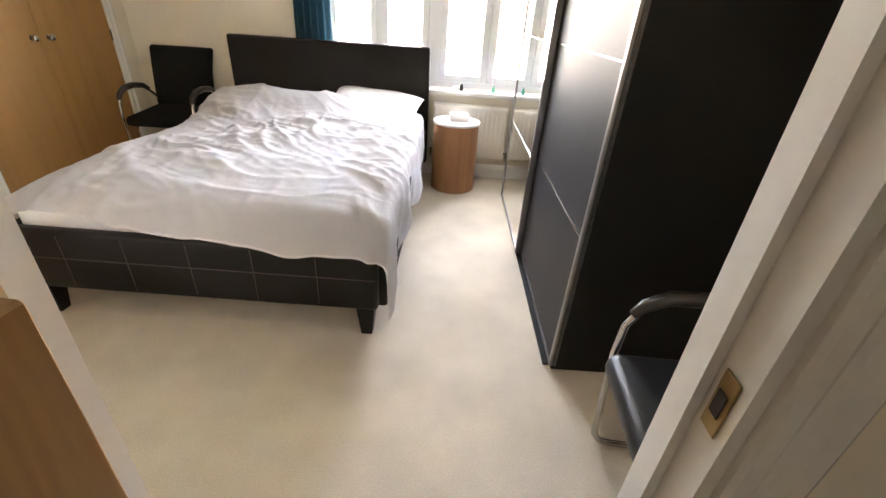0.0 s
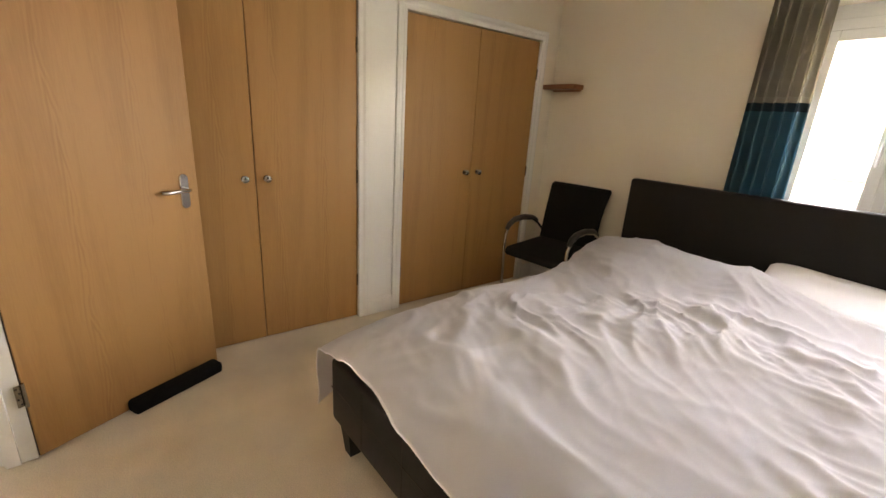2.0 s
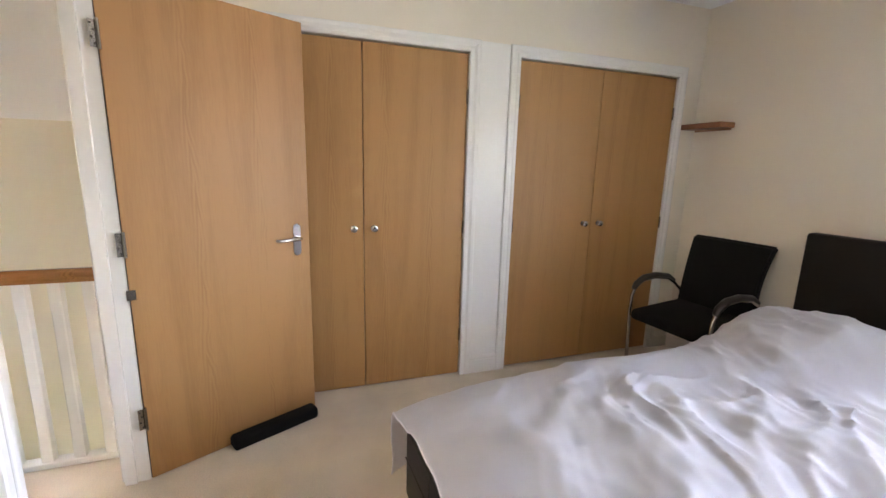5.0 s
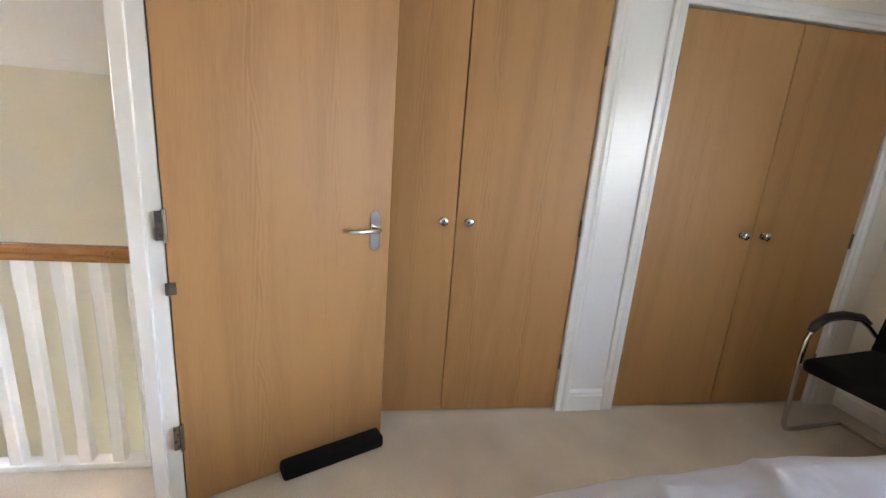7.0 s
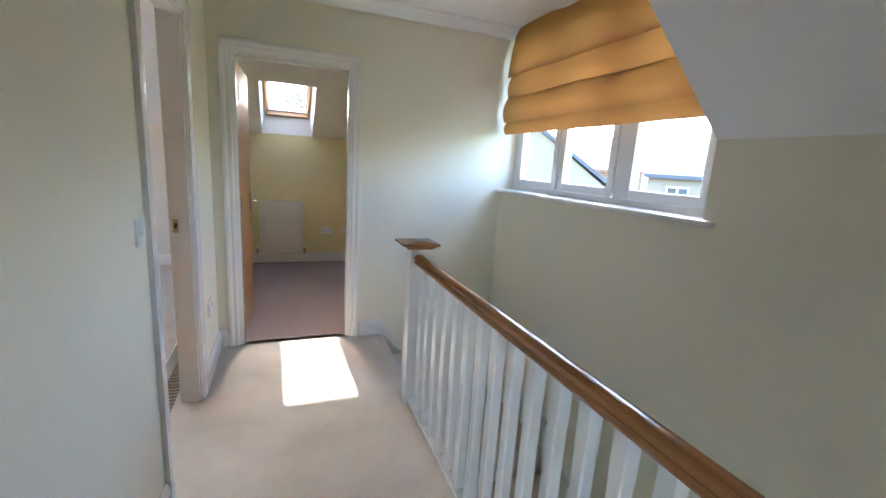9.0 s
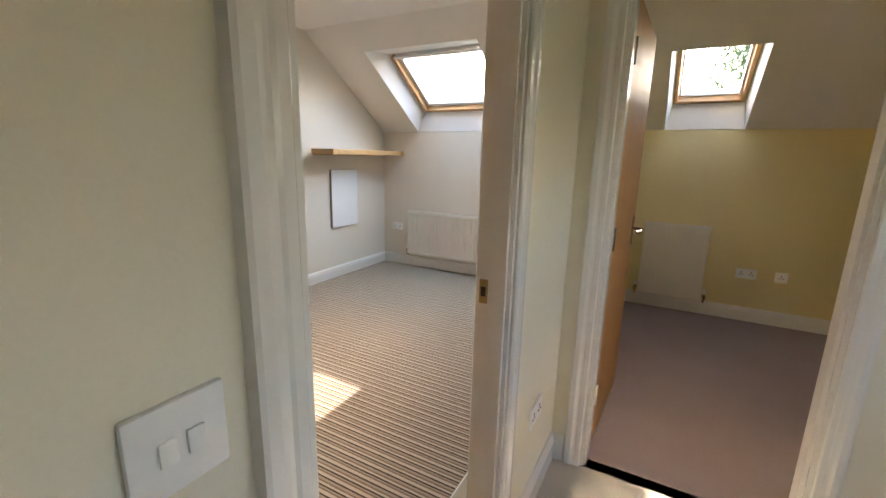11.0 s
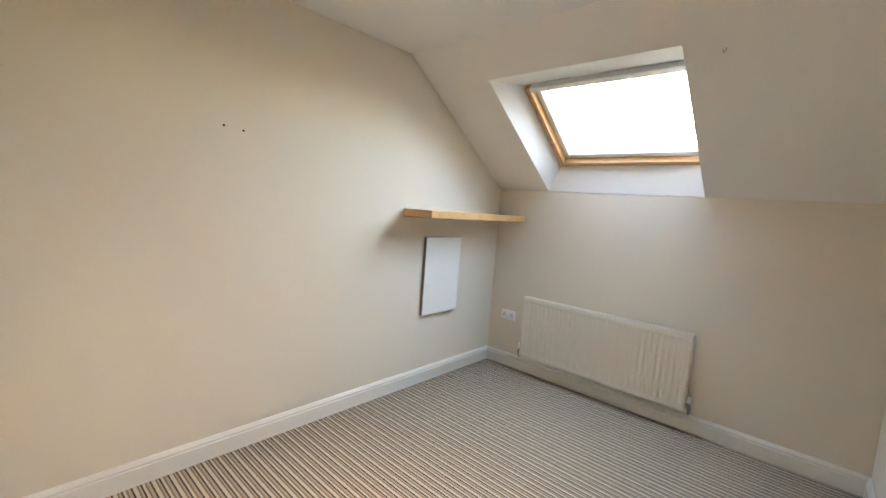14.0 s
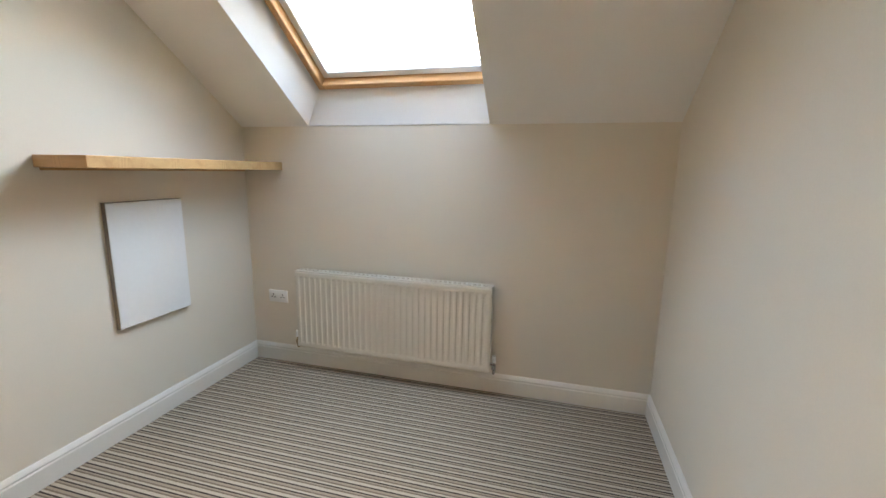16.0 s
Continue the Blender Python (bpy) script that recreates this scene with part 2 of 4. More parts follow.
TAUPE = material("taupe_curtain", (0.36, 0.33, 0.275), 0.85, 0, 0.2, 12, 0.3, 300)
TAN_BAND = material("pale_band", (0.42, 0.39, 0.33), 0.85, 0, 0.15, 12, 0.3, 300)
# dark colour for the shade in the gap beside a door's hinge edge
GAP_SHADE = material("hinge_gap_shade", (0.045, 0.03, 0.022), 0.7, 0, 0.1, 8)
HOLE = material("dark_plug_hole", (0.05, 0.04, 0.035), 0.8)
BRICK = material("buff_brick_wall", (0.24, 0.19, 0.14), 0.9, 0, 0.2, 3, 0.3, 14)
SLATE = material("grey_slate_roof", (0.07, 0.075, 0.085), 0.75, 0, 0.2, 3, 0.3, 14)
ROOF_TILE = material("brown_tile_roof", (0.20, 0.12, 0.09), 0.8, 0, 0.25, 3, 0.3, 14)
DARK_PANE = material("far_window_pane", (0.05, 0.06, 0.07), 0.1)
GRASS = material("garden_grass", (0.07, 0.11, 0.035), 0.95, 0, 0.3, 0.6, 0.4, 30)
LEAF = material("tree_leaf", (0.06, 0.10, 0.035), 0.7, 0, 0.35, 3, 0.1, 20)
BARK = material("tree_bark", (0.10, 0.075, 0.055), 0.9, 0, 0.25, 6, 0.5, 30)


# ---- mesh tools ----
def B():
    return bmesh.new()


def box(bm, x0, x1, y0, y1, z0, z1, bevel=0.0, seg=2):
    m = Matrix.LocRotScale(((x0 + x1) / 2, (y0 + y1) / 2, (z0 + z1) / 2), None, (abs(x1 - x0), abs(y1 - y0), abs(z1 - z0)))
    vs = bmesh.ops.create_cube(bm, size=1, matrix=m)["verts"]
    if bevel:
        es = list({e for v in vs for e in v.link_edges})
        bmesh.ops.bevel(bm, geom=es, offset=bevel, segments=seg, affect="EDGES", profile=0.5)
    return bm


def tube(bm, pts, r, seg=12, flat=1.0):
    """A round bar along a line of points; flat squeezes it in its second direction."""
    pts = [Vector(p) for p in pts]
    rings, side = [], None
    for i, p in enumerate(pts):
        d = (pts[min(i + 1, len(pts) - 1)] - pts[max(i - 1, 0)]).normalized()
        if side is None:
            side = d.cross(Vector((0, 0, 1)))
            if side.length < 1e-3:
                side = Vector((1, 0, 0))
        side = (side - d * side.dot(d)).normalized()
        up = side.cross(d)
        rad = r[i] if isinstance(r, (list, tuple)) else r
        rings.append([bm.verts.new(p + side * math.cos(2 * math.pi * k / seg) * rad + up * math.sin(2 * math.pi * k / seg) * rad * flat) for k in range(seg)])
    for a, b in zip(rings, rings[1:]):
        for k in range(seg):
            bm.faces.new((a[k], a[(k + 1) % seg], b[(k + 1) % seg], b[k]))
    bm.faces.new(rings[0][::-1])
    bm.faces.new(rings[-1])
    return bm


def sweep(bm, profile, p0, p1, out, up=(0, 0, 1), m0=0.0, m1=0.0):
    """A moulding: the profile of (out, up) points drawn from p0 to p1; m0 and m1 mitre its ends by that much for each unit of up."""
    p0, p1, out, up = Vector(p0), Vector(p1), Vector(out), Vector(up)
    d = (p1 - p0).normalized()
    a = [bm.verts.new(p0 + out * o + up * u - d * (m0 * u)) for o, u in profile]
    b = [bm.verts.new(p1 + out * o + up * u + d * (m1 * u)) for o, u in profile]
    n = len(profile)
    for k in range(n):
        bm.faces.new((a[k], a[(k + 1) % n], b[(k + 1) % n], b[k]))
    bm.faces.new(a[::-1])
    bm.faces.new(b)
    bmesh.ops.recalc_face_normals(bm, faces=bm.faces)
    return bm


def mesh_of(name, bm, mat, smooth=False):
    me = bpy.data.meshes.new(name)
    bmesh.ops.recalc_face_normals(bm, faces=bm.faces)
    bm.to_mesh(me)
    bm.free()
    me.materials.append(mat)
    if smooth:
        me.polygons.foreach_set("use_smooth", [True] * len(me.polygons))
        me.set_sharp_from_angle(angle=radians(40))
    return me


def part(name, bm, mat, parent, label="", smooth=True, m=None):
    ob = new(name, mesh_of(name, bm, mat, smooth))
    ob.parent = parent
    if m is not None:
        ob.matrix_basis = m
    return tagged(ob, label)


def structure(name, bm, mat, label="", category=""):
    return tagged(new(name, mesh_of(name, bm, mat, False)), label, category, kind="structure")


def thing(name, m, label, category, group=""):
    ob = new(name)
    ob.matrix_basis = m
    ob.empty_display_size = 0.1
    return tagged(ob, label, category, group)


def wall_along_x(name, x0, x1, y0, y1, z0, z1, holes, mat, label):
    """A wall whose length runs along x; holes are (x0, x1, z0, z1) and go right through."""
    bm, cuts = B(), sorted(holes)
    at = x0
    for hx0, hx1, hz0, hz1 in cuts:
        if hx0 > at:
            box(bm, at, hx0, y0, y1, z0, z1)
        if hz0 > z0:
            box(bm, hx0, hx1, y0, y1, z0, hz0)
        if hz1 < z1:
            box(bm, hx0, hx1, y0, y1, hz1, z1)
        at = hx1
    if at < x1:
        box(bm, at, x1, y0, y1, z0, z1)
    return structure(name, bm, mat, label, "wall")


def wall_along_y(name, y0, y1, x0, x1, z0, z1, holes, mat, label):
    bm, cuts = B(), sorted(holes)
    at = y0
    for hy0, hy1, hz0, hz1 in cuts:
        if hy0 > at:
            box(bm, x0, x1, at, hy0, z0, z1)
        if hz0 > z0:
            box(bm, x0, x1, hy0, hy1, z0, hz0)
        if hz1 < z1:
            box(bm, x0, x1, hy0, hy1, hz1, z1)
        at = hy1
    if at < y1:
        box(bm, x0, x1, at, y1, z0, z1)
    return structure(name, bm, mat, label, "wall")


ARCH = [(0, 0), (0.012, 0), (0.017, 0.005), (0.017, 0.02), (0.0145, 0.026), (0.016, 0.034), (0.021, 0.045), (0.021, 0.062), (0.018, 0.068), (0, 0.068)]
SKIRT = [(0, 0), (0.018, 0), (0.018, 0.087), (0.014, 0.094), (0.016, 0.102), (0.01, 0.114), (0.004, 0.123), (0, 0.123)]


def architrave(plane, at, a0, a1, top, side, bottom=0.0):
    """Moulded trim round an opening. plane 'x' or 'y': the wall's face; a0 to a1 along it; side: which way the trim faces."""
    bm = B()
    out = (side, 0, 0) if plane == "x" else (0, side, 0)
    along = Vector((0, 1, 0)) if plane == "x" else Vector((1, 0, 0))
    base = Vector((at, 0, 0)) if plane == "x" else Vector((0, at, 0))
    z = Vector((0, 0, 1))
    sweep(bm, ARCH, base + along * a0 + z * bottom, base + along * a0 + z * top, out, -along, 0, 1)
    sweep(bm, ARCH, base + along * a1 + z * bottom, base + along * a1 + z * top, out, along, 0, 1)
    sweep(bm, ARCH, base + along * a0 + z * top, base + along * a1 + z * top, out, z, 1, 1)
    return structure("trim", bm, GLOSS, "white gloss moulded architrave round an opening", "trim")


def lining(plane, w0, w1, a0, a1, top, stop_at):
    """The white lining of a door opening through a wall from w0 to w1, with its stop beads."""
    t = 0.02
    root = thing("door_lining", Matrix.Identity(4), "white gloss door lining with a stop bead", "door frame")
    root["kind"] = "structure"

    def piece(name, p0, p1, q0, q1, z0, z1):
        bx = (p0, p1, q0, q1, z0, z1) if plane == "x" else (q0, q1, p0, p1, z0, z1)
        part(name, box(B(), *bx), GLOSS, root, "", False)
    piece("jamb", w0, w1, a0, a0 + t, 0, top)
    piece("jamb", w0, w1, a1 - t, a1, 0, top)
    piece("head", w0, w1, a0 + t, a1 - t, top - t, top)
    s0, s1 = stop_at
    piece("stop_bead", s0, s1, a0 + t, a0 + t + 0.012, 0, top - t)
    piece("stop_bead", s0, s1, a1 - t - 0.012, a1 - t, 0, top - t)
    piece("stop_bead", s0, s1, a0 + t + 0.012, a1 - t - 0.012, top - t - 0.012, top - t)
    return root


def skirting(runs, label="white gloss moulded skirting board"):
    bm = B()
    for p0, p1, out in runs:
        sweep(bm, SKIRT, (*p0, 0), (*p1, 0), (*out, 0))
    return structure("baseboard", bm, GLOSS, label, "baseboard")


# ---- the large structure ----
CH = 2.44                                  # ceiling height
KNEE, SLOPE = 1.615, 0.69                  # knee wall under the south roof, and the rise of its slope
EAVE = -5.094


def roof_z(y, lift=0.0):
    return KNEE + lift + SLOPE * (y - EAVE)


# floors
structure("floor_bedroom", box(B(), -3.75, 1.05, 0.72, 4.3, -0.2, 0), CARPET, "beige cut-pile bedroom carpet", "carpet")
bm = box(B(), -2.80, -1.50, -2.6, 0.72, -0.2, 0)
structure("floor_landing", bm, CARPET, "beige cut-pile landing carpet", "carpet")
structure("floor_small_bedroom", box(B(), -1.50, 1.3, -5.3, -1.0, -0.2, 0.002), STRIPES, "brown and cream striped carpet", "carpet")
structure("floor_end_room", box(B(), -4.0, -1.50, -5.3, -2.6, -0.2, 0.002), MAUVE, "mauve-brown cut-pile carpet", "carpet")
structure("floor_ensuite", box(B(), -1.50, 1.05, -1.0, 0.72, -0.2, -0.002), CARPET, "beige floor of the side room", "floor")
structure("floor_below", box(B(), -4.0, 1.0, -2.7, 4.3, -2.8, -2.6), CARPET, "beige carpet of the storey below", "carpet")

# bedroom walls
wall_along_x("wall_window", -3.8, 1.1, 4.15, 4.45, -0.2, CH, [(-1.40, 0.44, 0.70, 2.03)], CREAM, "cream painted wall with a wide window")
wall_along_y("wall_closets", 0.72, 4.15, -3.18, -3.03, 0, CH, [(1.166, 2.39, 0, 1.985), (2.71, 3.94, 0, 1.985)], CREAM, "cream wall with two built-in closets")
structure("closet_back", box(B(), -3.75, -3.66, 0.66, 4.3, 0, CH), CREAM, "plain back of the built-in closets", "wall")
wall_along_y("wall_east", 0.72, 4.15, 0.95, 1.08, 0, CH, [], CREAM, "cream painted bedroom wall")
wall_along_x("wall_bedroom_doors", -3.03, 1.08, 0.70, 0.79, 0, CH, [(-2.55, -1.77, 0, 2.01), (-0.59, 0.19, 0, 2.01)], CREAM, "cream wall with two doorways")
structure("ceiling_bedroom", box(B(), -3.8, 1.1, 0.66, 4.3, CH, CH + 0.15), CEIL, "white flat bedroom ceiling", "ceiling")

# side room that the walk starts in
wall_along_x("wall_side_room", -1.545, 1.325, -1.1, -1.0, 0, CH, [], MAGNOLIA, "plain painted partition wall")
wall_along_y("wall_side_room_east", -1.0, 0.70, 1.0, 1.12, 0, CH, [], MAGNOLIA, "plain painted side room wall")
structure("ceiling_side_room", box(B(), -1.57, 1.12, -1.05, 0.70, CH, CH + 0.15), CEIL, "white flat ceiling", "ceiling")

# landing
wall_along_y("wall_landing", -2.54, 0.70, -1.635, -1.545, 0, CH, [(-1.85, -1.105, 0, 2.01)], LANDING, "pale cream landing wall with a doorway")
wall_along_x("wall_landing_end", -3.95, -1.415, -2.66, -2.54, -2.6, CH, [(-2.55, -1.765, 0, 2.01)], LANDING, "pale cream wall at the landing's end")
wall_along_x("wall_stair_north", -4.05, -3.03, 0.70, 0.79, -2.6, CH, [], LANDING, "pale cream wall above the stairs")
structure("wall_stair_window", box(box(B(), -4.05, -3.78, -2.54, 0.70, -2.6, 1.19), -4.05, -3.78, -0.69, 0.70, 1.19, 1.545), LANDING,
          "pale cream wall under the stair window", "wall")
structure("wall_under_landing", box(B(), -2.82, -2.72, -2.6, 0.70, -2.6, -0.2), LANDING, "pale cream wall under the landing's edge", "wall")

# sloped ceiling over the stairs, with a dormer cut into it
bm = B()
prof = [(-3.78, 1.545), (-2.83, CH), (-2.83, CH + 0.15), (-4.05, 1.48), (-4.05, 1.4)]
lo = [bm.verts.new((x, -0.69, z)) for x, z in prof]
hi = [bm.verts.new((x, 0.70, z)) for x, z in prof]
for k in range(5):
    bm.faces.new((lo[k], lo[(k + 1) % 5], hi[(k + 1) % 5], hi[k]))
bm.faces.new(lo[::-1])
bm.faces.new(hi)
structure("ceiling_slope_stairs", bm, CEIL, "white sloped ceiling over the stairs", "ceiling")
bm = B()                                   # dormer cheek above the slope's edge
tri = [(-4.05, 1.40), (-2.83, CH), (-2.83, CH + 0.15), (-4.05, CH + 0.15)]
lo = [bm.verts.new((x, -0.69, z)) for x, z in tri]
hi = [bm.verts.new((x, -0.57, z + (0.05 if z < 2 else 0))) for x, z in tri]
for k in range(4):
    bm.faces.new((lo[k], lo[(k + 1) % 4], hi[(k + 1) % 4], hi[k]))
bm.faces.new(lo[::-1])
bm.faces.new(hi)
structure("dormer_cheek", bm, CEIL, "white triangular cheek of the dormer", "wall")
structure("ceiling_landing", box(box(B(), -2.83, -1.415, -2.66, 0.70, CH, CH + 0.15), -4.05, -2.83, -2.66, -0.60, CH, CH + 0.15), CEIL,
          "white flat landing ceiling", "ceiling")
COVE = [(0, 0), (0.075, 0), (0.07, -0.012), (0.045, -0.025), (0.025, -0.045), (0.012, -0.07), (0, -0.075)]
bm = B()
sweep(bm, COVE, (-3.95, -2.54, CH), (-1.57, -2.54, CH), (0, 1, 0))
sweep(bm, COVE, (-1.635, -2.54, CH), (-1.635, 0.70, CH), (-1, 0, 0))
structure("trim_coving", bm, CEIL, "white plaster coving", "coving")

# small bedroom and end room: walls under the south roof
wall_along_y("wall_shelf", EAVE, -1.0, 1.207, 1.325, 0, 2.75, [], MAGNOLIA, "magnolia wall with a shelf and an access panel")
wall_along_y("wall_between", EAVE, -2.66, -1.57, -1.415, 0, 2.75, [], MAGNOLIA, "magnolia wall between the two small rooms")
wall_along_y("wall_between_face", EAVE, -2.66, -1.59, -1.574, 0, 2.75, [], YELLOW, "yellow painted side wall of the end room")
wall_along_x("wall_knee_small", -1.415, 1.207, EAVE - 0.12, EAVE, 0, KNEE, [], MAGNOLIA, "magnolia knee wall under a roof slope")
wall_along_x("wall_knee_end", -3.85, -1.59, EAVE - 0.12, EAVE, 0, KNEE, [], YELLOW, "yellow cream knee wall under a roof slope")
wall_along_y("wall_end_west", EAVE, -2.66, -3.95, -3.83, 0, 2.75, [], YELLOW, "yellow cream side wall of the end room")
structure("wall_end_inner", box(box(box(B(), -3.83, -2.55, -2.68, -2.664, 0, CH), -1.765, -1.595, -2.68, -2.664, 0, CH), -2.55, -1.765, -2.68, -2.664, 2.01, CH),
          YELLOW, "yellow cream inner face of the end room wall", "wall")
YC = EAVE + (CH + 0.02 - KNEE) / SLOPE       # where slope meets flat ceiling
structure("ceiling_small_rooms", box(B(), -3.95, 1.325, YC - 0.02, -1.0, CH + 0.02, CH + 0.17), CEIL, "white flat ceiling of the small rooms", "ceiling")
LIFT = 0.24


def slope_slab(name, x0, x1, hx0, hx1, hy0, hy1, gx0, gx1, gy0, gy1):
    """The sloped ceiling with a skylight well: hx, hy give the hole in the ceiling, gx, gy the smaller one at the roof."""
    bm = B()
    def v(x, y, lift):
        return bm.verts.new((x, y, roof_z(y, lift)))
    ya, yb = EAVE, YC + 0.02
    xs, ys = [x0, hx0, hx1, x1], [ya, hy0, hy1, yb]
    gx, gy = [x0, gx0, gx1, x1], [ya, gy0, gy1, yb]
    low = [[v(x, y, 0) for y in ys] for x in xs]
    up = [[v(x, y, LIFT) for y in gy] for x in gx]
    for i in range(3):
        for j in range(3):
            if (i, j) == (1, 1):
                continue
            for g in (low, up):
                try:
                    bm.faces.new((g[i][j], g[i + 1][j], g[i + 1][j + 1], g[i][j + 1]))
                except ValueError:
                    pass
    ring = [(1, 1), (2, 1), (2, 2), (1, 2)]
    for k in range(4):
        a, b = ring[k], ring[(k + 1) % 4]
        bm.faces.new((low[a[0]][a[1]], low[b[0]][b[1]], up[b[0]][b[1]], up[a[0]][a[1]]))
    return structure(name, bm, CEIL, "white sloped ceiling with a skylight well", "ceiling")


slope_slab("ceiling_slope_small", -1.415, 1.207, -0.442, 0.71, EAVE + 0.004, -4.13, -0.50, 0.605, EAVE + 0.008, -4.43)
slope_slab("ceiling_slope_end", -3.83, -1.59, -2.435, -1.855, EAVE + 0.004, -4.38, -2.40, -1.89, EAVE + 0.008, -4.50)


def skylight(x0, x1, y0, y1, name, label, s=0.042, f=0.038):
    """A pine pivot roof window in a grey frame, lying in the roof's plane."""
    root = thing(name, Matrix.Translation((0, 0, 0)), label, "skylight")
    root["kind"] = "structure"
    ang = math.atan(SLOPE)
    m = Matrix.Translation((0, y0, roof_z(y0, LIFT + 0.002))) @ Matrix.Rotation(ang, 4, "X")
    ln = (y1 - y0) / math.cos(ang)
    def bar(nm, bx, mat, lab=""):
        b2 = box(B(), *bx, 0.004, 1)
        part(nm, b2, mat, root, lab, False, m)
    for nm, bx in (("frame_side", (x0, x0 + f, 0, ln, -0.05, 0.05)), ("frame_side", (x1 - f, x1, 0, ln, -0.05, 0.05)),
                   ("frame_bottom", (x0 + f, x1 - f, 0, f, -0.05, 0.05)), ("frame_top", (x0 + f, x1 - f, ln - f, ln, -0.05, 0.05))):
        bar(nm, bx, UPVC if nm == "frame_top" else PINE, "pale top casing" if nm == "frame_top" else "varnished pine frame")
    g = f + 0.002
    for nm, bx in (("sash_side", (x0 + g, x0 + g + s, g, ln - g, 0.0, 0.06)), ("sash_side", (x1 - g - s, x1 - g, g, ln - g, 0.0, 0.06)),
                   ("sash_bottom", (x0 + g + s, x1 - g - s, g, g + s, 0.0, 0.06)), ("sash_top", (x0 + g + s, x1 - g - s, ln - g - s, ln - g, 0.0, 0.06))):
        bar(nm, bx, UPVC, "pale glazing gasket")
    part("pane", box(B(), x0 + g + s, x1 - g - s, g + s, ln - g - s, 0.03, 0.036), GLASS, root, "clear glass pane", False, m)
    return root


skylight(-0.50, 0.605, EAVE + 0.008, -4.43, "window_skylight", "pine-framed roof window in a white well")
skylight(-2.40, -1.89, EAVE + 0.008, -4.50, "window_skylight_end", "small pine-framed roof window in a white well", 0.02, 0.03)

# doorways
lining("y", 0.697, 0.793, -2.55, -1.77, 2.01, (0.703, 0.745))
architrave("y", 0.79, -2.545, -1.775, 2.005, 1)
architrave("y", 0.70, -2.545, -1.775, 2.005, -1)
lining("y", 0.697, 0.793, -0.59, 0.19, 2.01, (0.745, 0.785))
architrave("y", 0.79, -0.585, 0.185, 2.005, 1)
architrave("y", 0.70, -0.585, 0.185, 2.005, -1)
lining("x", -1.64, -1.54, -1.85, -1.105, 2.01, (-1.628, -1.59))
architrave("x", -1.635, -1.845, -1.11, 2.005, -1)
architrave("x", -1.545, -1.845, -1.11, 2.005, 1)
lining("y", -2.665, -2.535, -2.55, -1.765, 2.01, (-2.62, -2.55))
architrave("y", -2.54, -2.545, -1.77, 2.005, 1)
architrave("x", -3.03, 1.17, 2.386, 1.982, 1)
architrave("x", -3.03, 2.714, 3.936, 1.982, 1)

structure("trim_closet_strip", box(B(), -3.03, -3.022, 2.456, 2.644, 0.124, 2.048), GLOSS, "white gloss board between two closets", "trim")
skirting([((-3.03, 2.455), (-3.03, 2.645), (1, 0)), ((-3.03, 4.005), (-3.03, 4.15), (1, 0)), ((-3.03, 4.15), (0.95, 4.15), (0, -1)),
          ((0.95, 0.79), (0.95, 4.15), (-1, 0)), ((-1.70, 0.79), (-0.66, 0.79), (0, 1)), ((0.26, 0.79), (0.95, 0.79), (0, 1))])
skirting([((-1.635, -1.035), (-1.635, 0.70), (-1, 0)), ((-1.635, -2.54), (-1.635, -1.92), (-1, 0)), ((-2.80, -2.54), (-2.62, -2.54), (0, 1)),
          ((-1.695, -2.54), (-1.635, -2.54), (0, 1))])
skirting([((1.207, EAVE), (1.207, -1.1), (-1, 0)), ((-1.415, EAVE), (1.207, EAVE), (0, 1)), ((-1.415, EAVE), (-1.415, -1.92), (1, 0)),
          ((-1.415, -1.1), (1.207, -1.1), (0, -1))])
skirting([((-3.83, EAVE), (-1.59, EAVE), (0, 1)), ((-1.59, EAVE), (-1.59, -2.68), (-1, 0)), ((-3.83, EAVE), (-3.83, -2.68), (1, 0))])


# ---- windows ----
def casement_row(name, m, width, z0, z1, splits, label, open_handles=()):
    """A white window along local x with mullions; splits: pane edges (x0, x1) with a sash round each."""
    root = thing(name, m, label, "window")
    root["kind"] = "structure"
    d0, d1 = 0.0, 0.06
    part("window_frame", box(box(box(box(B(), 0, 0.05, d0, d1, z0, z1), width - 0.05, width, d0, d1, z0, z1), 0.05, width - 0.05, d0, d1, z0, z0 + 0.05),
         0.05, width - 0.05, d0, d1, z1 - 0.05, z1), UPVC, root, "", False)
    for i, (a, b) in enumerate(splits):
        s = 0.055
        za, zb = z0 + 0.052, z1 - 0.052
        bm = box(box(box(box(B(), a - s, a, -0.012, d1 - 0.01, za, zb, 0.004, 1), b, b + s, -0.012, d1 - 0.01, za, zb, 0.004, 1), a, b, -0.012, d1 - 0.01, za, za + s, 0.004, 1),
                 a, b, -0.012, d1 - 0.01, zb - s, zb, 0.004, 1)
        sash = part("sash", bm, UPVC, root, "", False)
        part("pane", box(B(), a, b, 0.02, 0.026, za + s, zb - s), GLASS, sash, "clear glass pane", False)
        if i in open_handles:
            hb = box(B(), b + 0.018, b + 0.036, -0.028, -0.0125, (z0 + z1) / 2 - 0.03, (z0 + z1) / 2 + 0.03, 0.004)
            box(hb, b + 0.02, b + 0.034, -0.05, -0.028, (z0 + z1) / 2 - 0.1, (z0 + z1) / 2 + 0.01, 0.004)
            part("window_handle", hb, UPVC, sash, "white window handle")
    for (a, b), (c, d) in zip(splits, splits[1:]):
        if c - b > 0.115:
            part("mullion", box(B(), b + 0.0555, c - 0.0555, 0.001, d1 - 0.001, z0 + 0.05, z1 - 0.05), UPVC, root, "", False)
    return root


